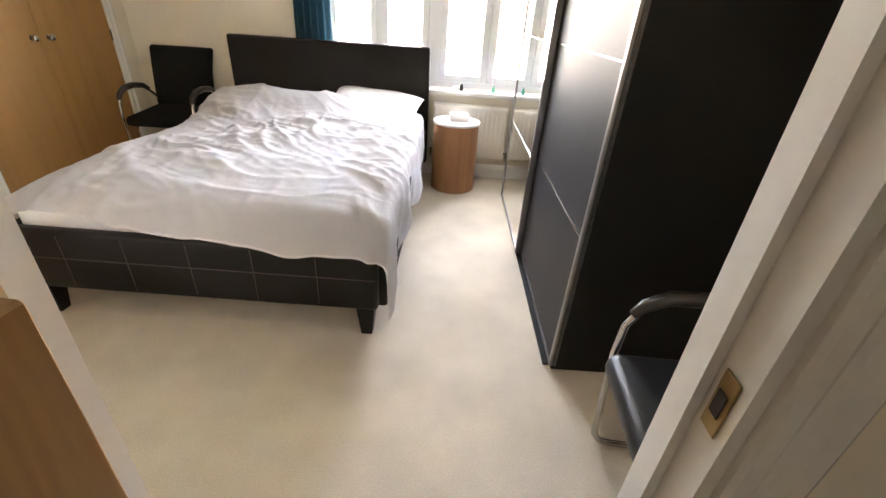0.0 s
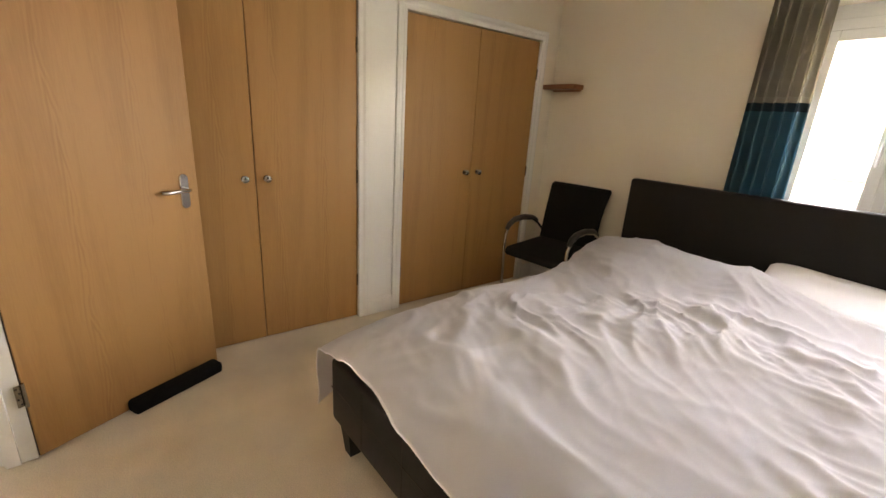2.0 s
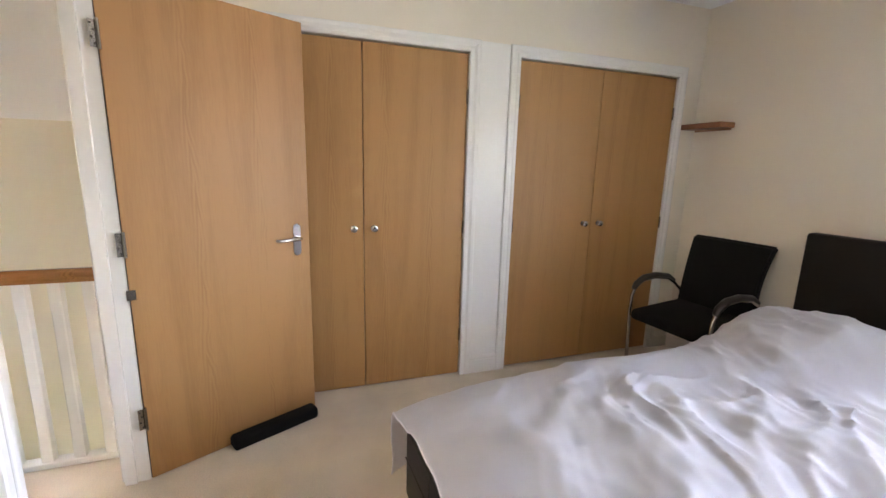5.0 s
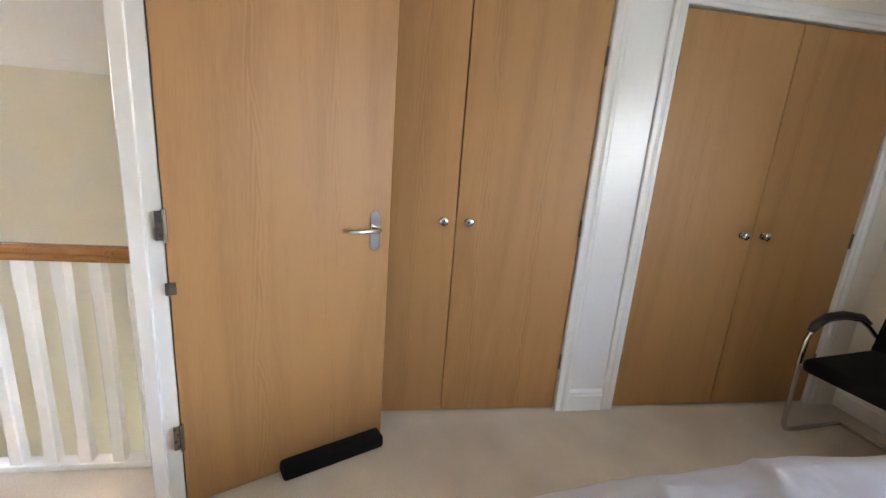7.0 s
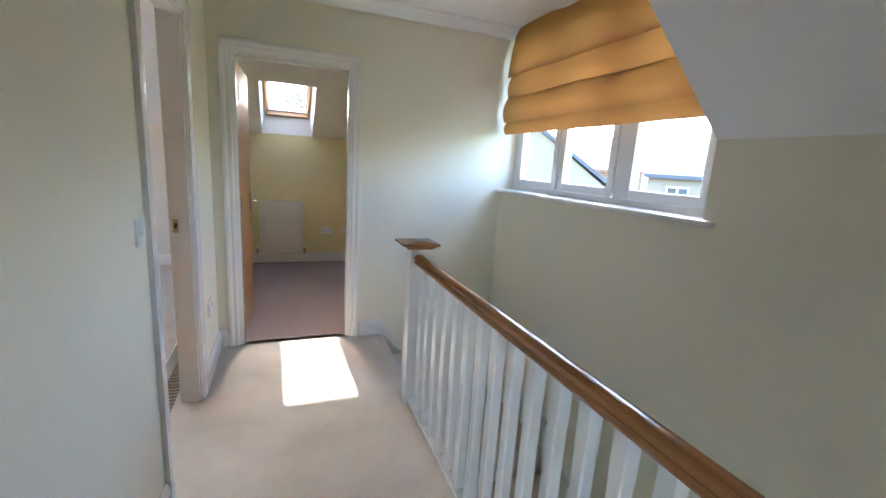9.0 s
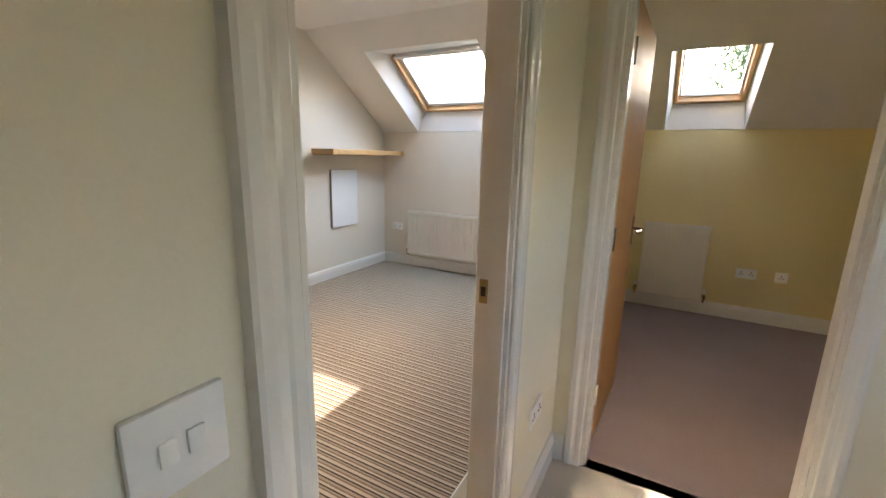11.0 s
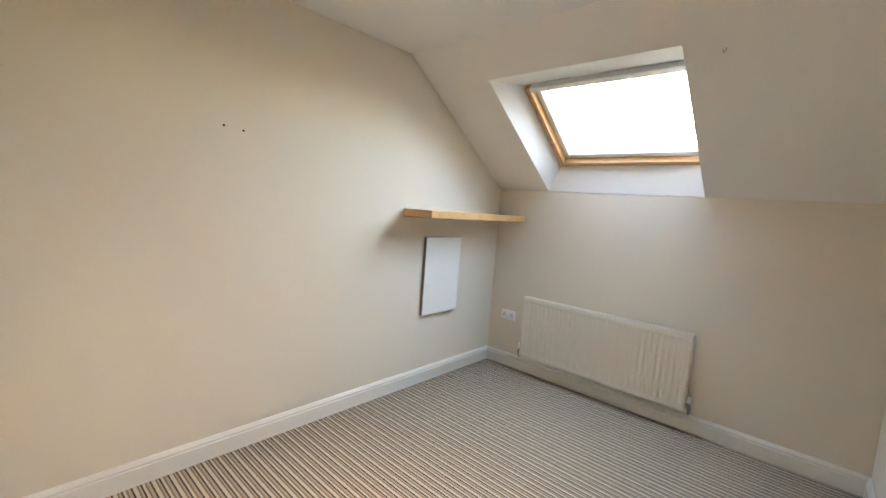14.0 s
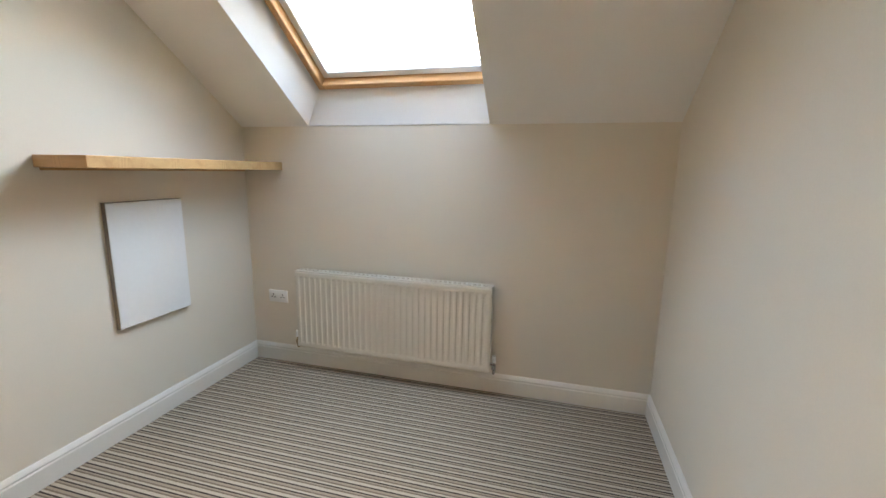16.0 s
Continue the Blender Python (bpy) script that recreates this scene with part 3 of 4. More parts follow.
# four casements over the bed; x runs from -1.40
casement_row("window_bedroom", Matrix.Translation((-1.40, 4.27, 0)), 1.84, 0.735, 1.965,
             [(0.11, 0.39), (0.54, 0.82), (1.03, 1.32), (1.44, 1.73)], "wide white four-casement bedroom window", (0,))
structure("window_head", box(B(), -1.40, 0.44, 4.268, 4.40, 1.966, 2.03), UPVC, "white filler over the bedroom window", "window")
structure("window_sill", box(B(), -1.46, 0.50, 4.10, 4.275, 0.70, 0.735, 0.01), GLOSS, "white gloss window sill", "sill")
casement_row("window_stairs", pose(-3.90, -2.54, 0, 0, 0, 90), 1.85, 1.19, 2.44,
             [(0.12, 0.55), (0.68, 1.11), (1.30, 1.73)], "white three-casement dormer window over the stairs", (0,))
structure("window_sill_stairs", box(B(), -3.90, -3.735, -2.54, -0.63, 1.175, 1.205, 0.008), GLOSS, "white gloss stair window sill", "sill")


# ---- doors ----
def lever(root, side, x, z, way):
    """A chrome lever on a long rounded back plate; side: the face, way: where the lever points along x."""
    y = 0.0 if side < 0 else 0.04
    bm = bmesh.new()
    rim = [(x + 0.02 * math.cos(a), z + (0.05 if k < 9 else -0.07) + 0.02 * math.sin(a)) for k in range(18) for a in [math.pi * (k if k < 9 else k - 1) / 8]]
    low = [bm.verts.new((px, y, pz)) for px, pz in rim]
    mid = [bm.verts.new((px, y + side * 0.007, pz)) for px, pz in rim]
    top = [bm.verts.new((x + (px - x) * 0.86, y + side * 0.0095, z - 0.01 + (pz - z + 0.01) * 0.965)) for px, pz in rim]
    for p, q in ((low, mid), (mid, top)):
        for k in range(18):
            bm.faces.new((p[k], p[(k + 1) % 18], q[(k + 1) % 18], q[k]))
    bm.faces.new(top)
    bm.faces.new(low[::-1])
    bmesh.ops.recalc_face_normals(bm, faces=bm.faces)
    pl = part("door_handle", bm, CHROME, root, "chrome lever handle on a rounded back plate", False)
    bm = tube(B(), [(x, y + side * 0.004, z), (x, y + side * 0.045, z), (x + way * 0.012, y + side * 0.055, z), (x + way * 0.06, y + side * 0.055, z),
                    (x + way * 0.105, y + side * 0.052, z - 0.002), (x + way * 0.115, y + side * 0.035, z - 0.002)], 0.009, 10)
    part("lever", bm, CHROME, pl)


def hinge(root, x, z):
    bm = tube(B(), [(x, -0.006, z - 0.05), (x, -0.006, z + 0.05)], 0.007, 8)
    box(bm, x - 0.024, x + 0.001, -0.003, -0.0005, z - 0.045, z + 0.045)
    hg = part("hinge", bm, STEEL, root, "steel butt hinge")
    for dx, dz in ((-0.011, -0.033), (-0.018, -0.012), (-0.011, 0.012), (-0.018, 0.033)):
        part("screw", box(B(), x + dx - 0.003, x + dx + 0.003, -0.0042, -0.0031, z + dz - 0.003, z + dz + 0.003, 0.001, 1), HOLE, hg, "dark screw head", False)


def door_leaf(name, m, width, label, mats=(OAK, OAK), height=1.975, handle_sides=(-1, 1), hinges=True):
    """A flush leaf: x from the hinge, y its thickness."""
    root = thing(name, m, label, "door")
    root["kind"] = "structure"
    part("leaf", box(B(), 0, width, 0, 0.04, 0.008, height, 0.002, 1), mats[0], root, "oak-veneered flush leaf", False)
    # added dark strip: paints the shadow line between leaf and lining
    part("gap_shade_strip", box(B(), -0.0025, -0.0002, 0.004, 0.036, 0.01, height - 0.004), GAP_SHADE, root, "dark strip standing in for shade in the hinge gap", False)
    for s in handle_sides:
        lever(root, s, width - 0.066, 0.978, -1)
    if hinges:
        for z in (0.29, 1.02, 1.76):
            hinge(root, 0.0, z)
    return root


ang = math.degrees(math.atan2(1.47 - 0.795, -2.86 + 2.525))
leaf = door_leaf("door_bedroom", pose(-2.525, 0.80, 0, 0, 0, ang), 0.755, "oak-veneered bedroom door standing open")
part("keep_plate", box(B(), -0.012, 0.018, -0.004, -0.0005, 0.80, 0.84), STEEL, leaf, "small steel hook plate")
door_leaf("door_small_bedroom", pose(-1.553, -1.155, 0, 0, 0, -4), 0.655, "oak-veneered small bedroom door standing open")
door_leaf("door_end_room", pose(-1.787, -2.67, 0, 0, 0, -92), 0.735, "oak-veneered end room door standing open")


def strike(m):
    root = thing("strike_plate", m, "brass strike plate let into a door lining", "strike plate")
    part("plate", box(B(), -0.0125, 0.0125, -0.0015, 0.0015, -0.035, 0.035, 0.001, 1), BRASS, root)
    part("keep", box(B(), -0.007, 0.007, 0.0016, 0.003, -0.014, 0.014), HOLE, root, "dark latch hole")
    return root


strike(pose(-1.562, -1.8285, 0.985, 0, 0, 0))
strike(pose(0.1685, 0.722, 0.985, 0, 0, 90))


def closet_door(y0, y1, knob_y, hinge_y):
    root = thing("closet_door", Matrix.Translation((-3.05, (y0 + y1) / 2, 0)), "flush oak-veneered closet door with a chrome knob", "closet door", "closet doors")
    c = (y0 + y1) / 2
    part("leaf", box(B(), -0.02, 0.018, y0 - c, y1 - c, 0.012, 1.975, 0.002, 1), OAK, root, "", False)
    bm = tube(B(), [(0.018, knob_y - c, 0.985), (0.022, knob_y - c, 0.985), (0.023, knob_y - c, 0.985), (0.036, knob_y - c, 0.985), (0.042, knob_y - c, 0.985), (0.052, knob_y - c, 0.985), (0.056, knob_y - c, 0.985)],
              [0.018, 0.018, 0.009, 0.009, 0.018, 0.0195, 0.011], 16)
    part("knob", bm, CHROME, root, "polished chrome knob")
    for z in (0.28, 0.98, 1.74):
        part("hinge", tube(B(), [(0.022, hinge_y - c, z - 0.04), (0.022, hinge_y - c, z + 0.04)], 0.006, 8), STEEL, root, "steel hinge knuckle")


closet_door(1.173, 1.776, 1.72, 1.176)
closet_door(1.780, 2.383, 1.835, 2.381)
closet_door(2.717, 3.322, 3.262, 2.719)
closet_door(3.326, 3.933, 3.385, 3.931)


# ---- landing ----
def balustrade():
    root = thing("balustrade", Matrix.Translation((-2.755, 0.70, 0)), "white stair balustrade with an oak handrail and newel", "balustrade")
    y1 = -2.20                              # newel, from the bedroom wall
    part("base_rail", box(B(), -0.03, 0.03, y1, 0, 0.0, 0.028, 0.006), GLOSS, root, "white base rail")
    rail = [(-0.026, -0.028), (0.026, -0.028), (0.032, -0.016), (0.026, -0.004), (0.034, 0.008), (0.03, 0.024), (0.016, 0.034), (-0.016, 0.034), (-0.03, 0.024), (-0.034, 0.008), (-0.026, -0.004), (-0.032, -0.016)]
    rail = [(0.86 * a, 0.86 * b) for a, b in rail]
    bm = sweep(B(), rail, (0, y1, 0.858), (0, 0, 0.858), (1, 0, 0))
    part("handrail", bm, OAK_DARK, root, "polished oak handrail")
    newel = part("newel", box(B(), -0.045, 0.045, y1 - 0.09, y1, -0.3, 0.915, 0.004), GLOSS, root, "white square newel post")
    cap = B()
    rings = []
    for w, z in ((0.046, 0.9152), (0.064, 0.918), (0.086, 0.935), (0.1, 0.94), (0.1, 0.95), (0.03, 0.96)):
        rings.append([cap.verts.new((sx * w, y1 - 0.045 + sy * w, z)) for sx, sy in ((-1, -1), (1, -1), (1, 1), (-1, 1))])
    for a, b in zip(rings, rings[1:]):
        for k in range(4):
            cap.faces.new((a[k], a[(k + 1) % 4], b[(k + 1) % 4], b[k]))
    cap.faces.new(rings[0][::-1])
    cap.faces.new(rings[-1])
    part("cap", cap, OAK_DARK, newel, "dark oak newel cap", False)
    # stop-chamfered spindles
    h, bm = 0.021, B()
    rings = []
    for z, c in ((0.028, 0.0), (0.10, 0.0), (0.14, 0.005), (0.69, 0.005), (0.73, 0.0), (0.834, 0.0)):
        c = max(c, 0.0012)
        pts = [(-h + c, -h), (h - c, -h), (h, -h + c), (h, h - c), (h - c, h), (-h + c, h), (-h, h - c), (-h, -h + c)]
        rings.append([bm.verts.new((x, y, z)) for x, y in pts])
    for a, b in zip(rings, rings[1:]):
        for k in range(8):
            bm.faces.new((a[k], a[(k + 1) % 8], b[(k + 1) % 8], b[k]))
    bm.faces.new(rings[0][::-1])
    bm.faces.new(rings[-1])
    me = mesh_of("baluster", bm, GLOSS)
    n = 19
    for i in range(n - 1):
        ob = new("baluster", me)
        ob.parent = root
        ob.location = (0, y1 * (i + 1) / n, 0)


balustrade()


def stairs():
    root = thing("staircase", Matrix.Translation((-3.3, -1.6, 0)), "carpeted stairs winding down behind the balustrade", "staircase")
    # three winders, then a straight flight down towards +y, in local metres
    z = 0.0
    for i, (x0, x1) in enumerate(((0.18, 0.5), (-0.16, 0.18), (-0.48, -0.16))):
        z = -0.185 * (i + 1)
        part("step", box(B(), x0, x1, -0.94, 0.02, z - 0.3, z, 0.015), CARPET, root)
    for i in range(9):
        z = -0.185 * (i + 4)
        part("step", box(B(), -0.48, 0.48, 0.02 + 0.23 * i, 0.25 + 0.23 * i, max(z - 0.3, -2.6), z, 0.015), CARPET, root)
    bm = B()
    a = [bm.verts.new((-0.475, 0.0, -0.3)), bm.verts.new((-0.475, 2.1, -2.05)), bm.verts.new((-0.475, 2.1, -2.3)), bm.verts.new((-0.475, 0.0, -0.62))]
    b = [bm.verts.new((-0.455, v.co.y, v.co.z)) for v in a]
    for k in range(4):
        bm.faces.new((a[k], a[(k + 1) % 4], b[(k + 1) % 4], b[k]))
    bm.faces.new(a[::-1])
    bm.faces.new(b)
    part("string", bm, GLOSS, root, "white gloss stair string", False)


stairs()
bm = B()
tube(bm, [(-2.62, -2.53, 0.10), (-2.72, -2.53, 0.08), (-2.80, -2.53, 0.03), (-2.9, -2.53, -0.08), (-3.1, -2.53, -0.28), (-3.7, -2.53, -0.45)], 0.016, 8)
structure("trim_stair_string", bm, GLOSS, "white curved string above the stairs", "trim")


def roman_blind():
    root = thing("roman_blind", Matrix.Translation((-3.80, -1.6, 1.64)), "ochre cloth roman blind, half drawn up in folds", "blind")
    folds = [(0.80, 0.0, 0.43, 0.055), (0.46, 0.004, 0.27, 0.026), (0.285, 0.03, 0.09, 0.05), (0.115, 0.008, 0.0, 0.036)]
    for i, (za, xa, zb, xb) in enumerate(folds):
        bm, rows = B(), []
        for k in range(9):
            f = k / 8
            z = za + (zb - za) * f
            x = xa + (xb - xa) * f + 0.028 * math.sin(math.pi * f) * (1 if i else 0.4)
            rows.append([bm.verts.new((x + 0.006 * math.sin(7 * y + i), y, z)) for y in [-0.905 + 1.80 * j / 14 for j in range(15)]])
        for a, b in zip(rows, rows[1:]):
            for j in range(14):
                bm.faces.new((a[j], a[j + 1], b[j + 1], b[j]))
        bmesh.ops.solidify(bm, geom=list(bm.faces), thickness=0.003)
        part("fold", bm, BLIND, root)
    part("head_rail", box(B(), -0.03, 0.0, -0.92, 0.9, 0.765, 0.798), PLASTIC, root, "white head rail")
    cord = tube(B(), [(0.01, -0.912, 0.76), (0.03, -0.918, 0.5), (0.015, -0.918, 0.2), (0.012, -0.915, -0.26)], 0.004, 6)
    part("cord", cord, PLASTIC, root, "white pull cord")


roman_blind()


def switch_plate(m, label, sockets=0, w=0.086):
    root = thing("socket" if sockets else "light_switch", m, label, "socket" if sockets else "light switch")
    part("plate", box(B(), -w / 2, w / 2, -0.009, 0.0, -0.043, 0.043, 0.003), PLASTIC, root)
    if not sockets:
        for dx in (-0.012, 0.012):
            part("rocker", box(B(), dx - 0.008, dx + 0.008, -0.013, -0.0092, -0.012, 0.012, 0.002), PLASTIC, root)
    for k in range(sockets):
        cx = (k - (sockets - 1) / 2) * 0.072
        for dx, dz, a, b in ((0, 0.012, 0.003, 0.006), (-0.011, -0.006, 0.005, 0.003), (0.011, -0.006, 0.005, 0.003)):
            part("pin_hole", box(B(), cx + dx - a, cx + dx + a, -0.0102, -0.0092, dz - b, dz + b), HOLE, root)
    return root


switch_plate(pose(-1.635, -0.97, 1.10, 0, 0, -90), "white plastic light switch on a landing wall")
switch_plate(pose(-1.635, -2.2, 0.42, 0, 0, -90), "white double socket low on a landing wall", 2, 0.146)
switch_plate(pose(1.0, EAVE, 0.475, 0, 0, 180), "white double socket on a knee wall", 2, 0.146)
switch_plate(pose(-2.62, EAVE, 0.42, 0, 0, 180), "white double socket on a yellow wall", 2, 0.146)


# ---- radiators ----
def radiator(m, w, z0, z1, label, flutes=True, valves=(1, 1)):
    """A panel radiator with pressed flutes, top grille and valves; local x along the wall, -y out of it."""
    root = thing("radiator", m, label, "radiator")
    bm = B()
    n = max(6, int(w / 0.04))
    prof = [(-w / 2, -0.095), (-w / 2 + 0.012, -0.1)]
    for k in range(n):
        a = -w / 2 + 0.02 + (w - 0.04) * k / n
        p = (w - 0.04) / n
        d = 0.0045 if flutes else 0.0008
        prof += [(a + 0.12 * p, -0.1), (a + 0.32 * p, -0.1 + d), (a + 0.68 * p, -0.1 + d), (a + 0.88 * p, -0.1)]
    prof += [(w / 2 - 0.012, -0.1), (w / 2, -0.095)]
    zs = [(z0, 0.006), (z0 + 0.012, 0.0), (z0 + 0.03, 0.0), (z0 + 0.045, 1.0), (z1 - 0.045, 1.0), (z1 - 0.03, 0.0), (z1 - 0.008, 0.0), (z1, 0.006)]
    rows = []
    for z, f in zs:
        flat = f != 1.0
        rows.append([bm.verts.new((x, (-0.1 + f if flat and f else (-0.1 if flat else y)), z)) for x, y in prof])
    for a, b in zip(rows, rows[1:]):
        for j in range(len(prof) - 1):
            bm.faces.new((a[j], a[j + 1], b[j + 1], b[j]))
    part("front_panel", bm, RAD, root, "fluted enamelled panel" if flutes else "flat enamelled panel", False)
    part("back_panel", box(B(), -w / 2 + 0.01, w / 2 - 0.01, -0.045, -0.03, z0 + 0.01, z1 - 0.01), RAD, root, "", False)
    for s in (-1, 1):
        x = s * (w / 2 - 0.002)
        part("side_panel", box(B(), x - 0.002, x + 0.002, -0.094, -0.03, z0 + 0.02, z1 - 0.002), RAD, root, "", False)
    bm = box(box(B(), -w / 2, w / 2, -0.098, -0.088, z1 - 0.004, z1 + 0.004), -w / 2, w / 2, -0.042, -0.03, z1 - 0.004, z1 + 0.004)
    k = -w / 2
    while k < w / 2 - 0.01:
        box(bm, k, k + 0.008, -0.088, -0.042, z1 - 0.003, z1 + 0.003)
        k += 0.03
    part("top_grille", bm, RAD, root, "slotted top grille", False)
    for s in (-0.35, 0.35):
        part("bracket", box(B(), s * w - 0.015, s * w + 0.015, -0.03, 0.0, z0 + 0.05, z1 - 0.05), RAD, root, "", False)
    for s, on in zip((-1, 1), valves):
        if not on:
            continue
        x = s * (w / 2 + 0.022)
        bm = tube(B(), [(s * (w / 2 - 0.005), -0.065, z0 + 0.045), (x, -0.065, z0 + 0.045)], 0.009, 10)
        tube(bm, [(x, 0.0, z0 - 0.02), (x, -0.055, z0 - 0.02), (x, -0.065, z0 - 0.01), (x, -0.065, z0 + 0.06)], 0.0075, 10)
        tube(bm, [(x, -0.065, z0 + 0.015), (x, -0.065, z0 + 0.045)], 0.014, 10)
        v = part("valve", bm, BRASS if s < 0 else CHROME, root, "metal radiator valve on a pipe")
        part("valve_cap", tube(B(), [(x, -0.065, z0 + 0.06), (x, -0.065, z0 + 0.10)], [0.014, 0.012], 12), PLASTIC, v, "white valve cap")
    return root


radiator(pose(0.145, EAVE, 0, 0, 0, 180), 1.30, 0.165, 0.692, "white fluted panel radiator under a skylight")
radiator(pose(-2.055, EAVE, 0, 0, 0, 180), 0.52, 0.14, 0.80, "white flat panel radiator on a yellow knee wall", False)
switch_plate(pose(-2.86, EAVE, 0.42, 0, 0, 180), "white single socket plate on a yellow wall", 1)
radiator(pose(-0.12, 4.15, 0, 0, 0, 0), 0.62, 0.20, 0.63, "white flat panel radiator under the bedroom window", False)


# ---- small bedroom ----
def shelf(name, m, w, d, t, mat, label):
    root = thing(name, m, label, "shelf")
    part("board", box(B(), 0, w, -d, 0, -t / 2, t / 2, 0.003, 2), mat, root, "", False)
    part("wall_batten", box(B(), 0.02, w - 0.02, -0.02, -0.001, -t / 2 - 0.012, -t / 2 - 0.001), mat, root, "", False)


shelf("floating_shelf", pose(1.207, -3.895, 1.365, 0, 0, -90), -(EAVE + 3.895) - 0.002, 0.29, 0.05, SHELF_OAK, "thick oak floating shelf above an access panel")
root = thing("access_panel", pose(1.207, -4.34, 0.87, 0, 0, -90), "white square access panel on a magnolia wall", "access panel")
part("panel", box(B(), -0.205, 0.205, -0.027, -0.0225, -0.308, 0.308, 0.0015, 1), PLASTIC, root, "flat white panel", False)
# the board's sides, painted dark as the shadow round the panel
part("frame", box(B(), -0.207, 0.207, -0.022, -0.0005, -0.310, 0.310), EDGE_SHADE, root, "panel edge coloured dark grey for its shade", False)
for y, z in ((-2.755, 1.735), (-2.66, 1.745)):
    root = thing("wall_plug", pose(1.2065, y, z, 0, -90, 0), "small dark screw hole in a wall", "screw hole", "screw holes")
    part("hole", tube(B(), [(0, 0, 0.0), (0, 0, 0.0015)], 0.006, 10), HOLE, root)
root = thing("ceiling_hook", pose(-0.62, -4.174, roof_z(-4.174), 0, 0, 0), "small metal hook on a sloped ceiling", "hook")
part("hook", tube(B(), [(0, 0, 0.005), (0, 0, -0.012), (0.006, 0, -0.018), (0.012, 0, -0.012), (0.012, 0, -0.006)], 0.0025, 8), STEEL, root)


def wardrobe_small():
    """A pale carcass with oak fronts and long bar handles; only its side and front edge show on the way in."""
    w, d, h = 1.0, 0.56, 2.05
    root = thing("oak_wardrobe", Matrix.Translation((-0.525, -1.65, 0)), "grey-sided wardrobe with oak doors and steel bar handles", "wardrobe")
    part("carcass", box(B(), 0, w, 0.022, d - 0.03, 0.0, h, 0.002, 1), GREY_SIDE, root, "pale grey laminate carcass", False)
    for i in range(2):
        x0 = 0.0 + i * w / 2
        dr = part("door", box(B(), x0 + 0.0015, x0 + w / 2 - 0.0015, 0.0, 0.02, 0.06, h, 0.002, 1), SHELF_OAK if i else OAK, root, "oak-veneered wardrobe door", False)
        hx = w / 2 - 0.06 if i == 0 else w / 2 + 0.06
        bm = tube(B(), [(hx, -0.035, 0.86), (hx, -0.035, 1.16)], 0.007, 10)
        for z in (0.90, 1.12):
            tube(bm, [(hx, 0.001, z), (hx, -0.035, z)], 0.005, 8)
        part("bar_handle", bm, STEEL, dr, "brushed steel bar handle")
    part("edge_strip", box(B(), -0.0015, -0.0002, 0.0, 0.0215, 0.06, h), OAK_EDGE, root, "brown oak edge strip", False)
    for y in (0.19, 0.45):
        part("peg", tube(B(), [(0.0, y, 1.26), (-0.012, y, 1.26)], [0.007, 0.005], 8), HOLE, root, "small dark peg")


wardrobe_small()

# ---- bedroom ----
BED = pose(-1.19, 1.80, 0, 0, 0, 2.6)         # the middle of the bed's foot; local y runs to the head


def bed():
    root = thing("bed", BED, "double bed with a dark brown faux leather frame", "bed")
    w, ln = 0.77, 2.20
    foot = part("footboard", box(B(), -w, w, -0.005, 0.05, 0.162, 0.445, 0.02, 3), LEATHER, root, "stitched faux leather foot rail")
    for z in (0.318,):
        part("seam", box(B(), -w + 0.01, w - 0.01, -0.0075, -0.0045, z - 0.002, z + 0.002), STITCH, foot, "pale stitched seam", False)
    for x in (-0.52, -0.26, 0, 0.26, 0.52):
        part("seam", box(B(), x - 0.0015, x + 0.0015, -0.0072, -0.0045, 0.184, 0.425), STITCH, foot, "pale stitched seam", False)
    for s in (-1, 1):
        rail = part("side_rail", box(B(), s * w - 0.03, s * w + 0.03, 0.051, ln, 0.15, 0.42, 0.012, 3), LEATHER, root, "faux leather side rail")
    part("headboard", box(B(), -0.81, 0.81, ln, ln + 0.075, 0.12, 1.05, 0.016, 3), LEATHER, root, "tall faux leather headboard")
    for x, y in ((-0.71, 0.06), (0.71, 0.06), (-0.71, 2.1), (0.71, 2.1)):
        bm = B()
        rings = []
        for z, h in ((0, 0.024), (0.155, 0.04)):
            rings.append([bm.verts.new((x + a * h, y + b * h, z)) for a, b in ((-1, -1), (1, -1), (1, 1), (-1, 1))])
        for k in range(4):
            bm.faces.new((rings[0][k], rings[0][(k + 1) % 4], rings[1][(k + 1) % 4], rings[1][k]))
        bm.faces.new(rings[0][::-1])
        bm.faces.new(rings[1])
        part("leg", bm, LEATHER, root, "tapered dark leg", False)
    part("slat_base", box(B(), -w + 0.031, w - 0.031, 0.051, ln - 0.01, 0.22, 0.30), LEATHER, root, "", False)


bed()
root = thing("mattress", BED @ Matrix.Translation((0, 0, 0.302)), "thick white mattress hidden under a duvet", "mattress")
part("mattress_body", box(B(), -0.735, 0.735, 0.06, 2.18, 0, 0.22, 0.05, 4), LINEN, root)


def ridge(x, y):
    """Creases: warped ridged noise along a few slanting lines."""
    h = 0.0
    for sc, amp, a, st in ((2.6, 0.024, -0.8, 2.6), (5.2, 0.021, -0.45, 3.4), (9.5, 0.014, -1.0, 3.6), (17, 0.0065, -0.6, 3.4)):
        c, s = math.cos(a), math.sin(a)
        u, v = x * c + y * s, -x * s + y * c
        wx = noise.noise((x * 1.7, y * 1.7, sc)) * 0.3 + noise.noise((x * 4.1, y * 4.1, sc)) * 0.08
        n = 1 - abs(noise.noise((u * sc / st + 3, (v + wx) * sc, sc * 1.7)) * 2)
        h += amp * n * abs(n)
    return h


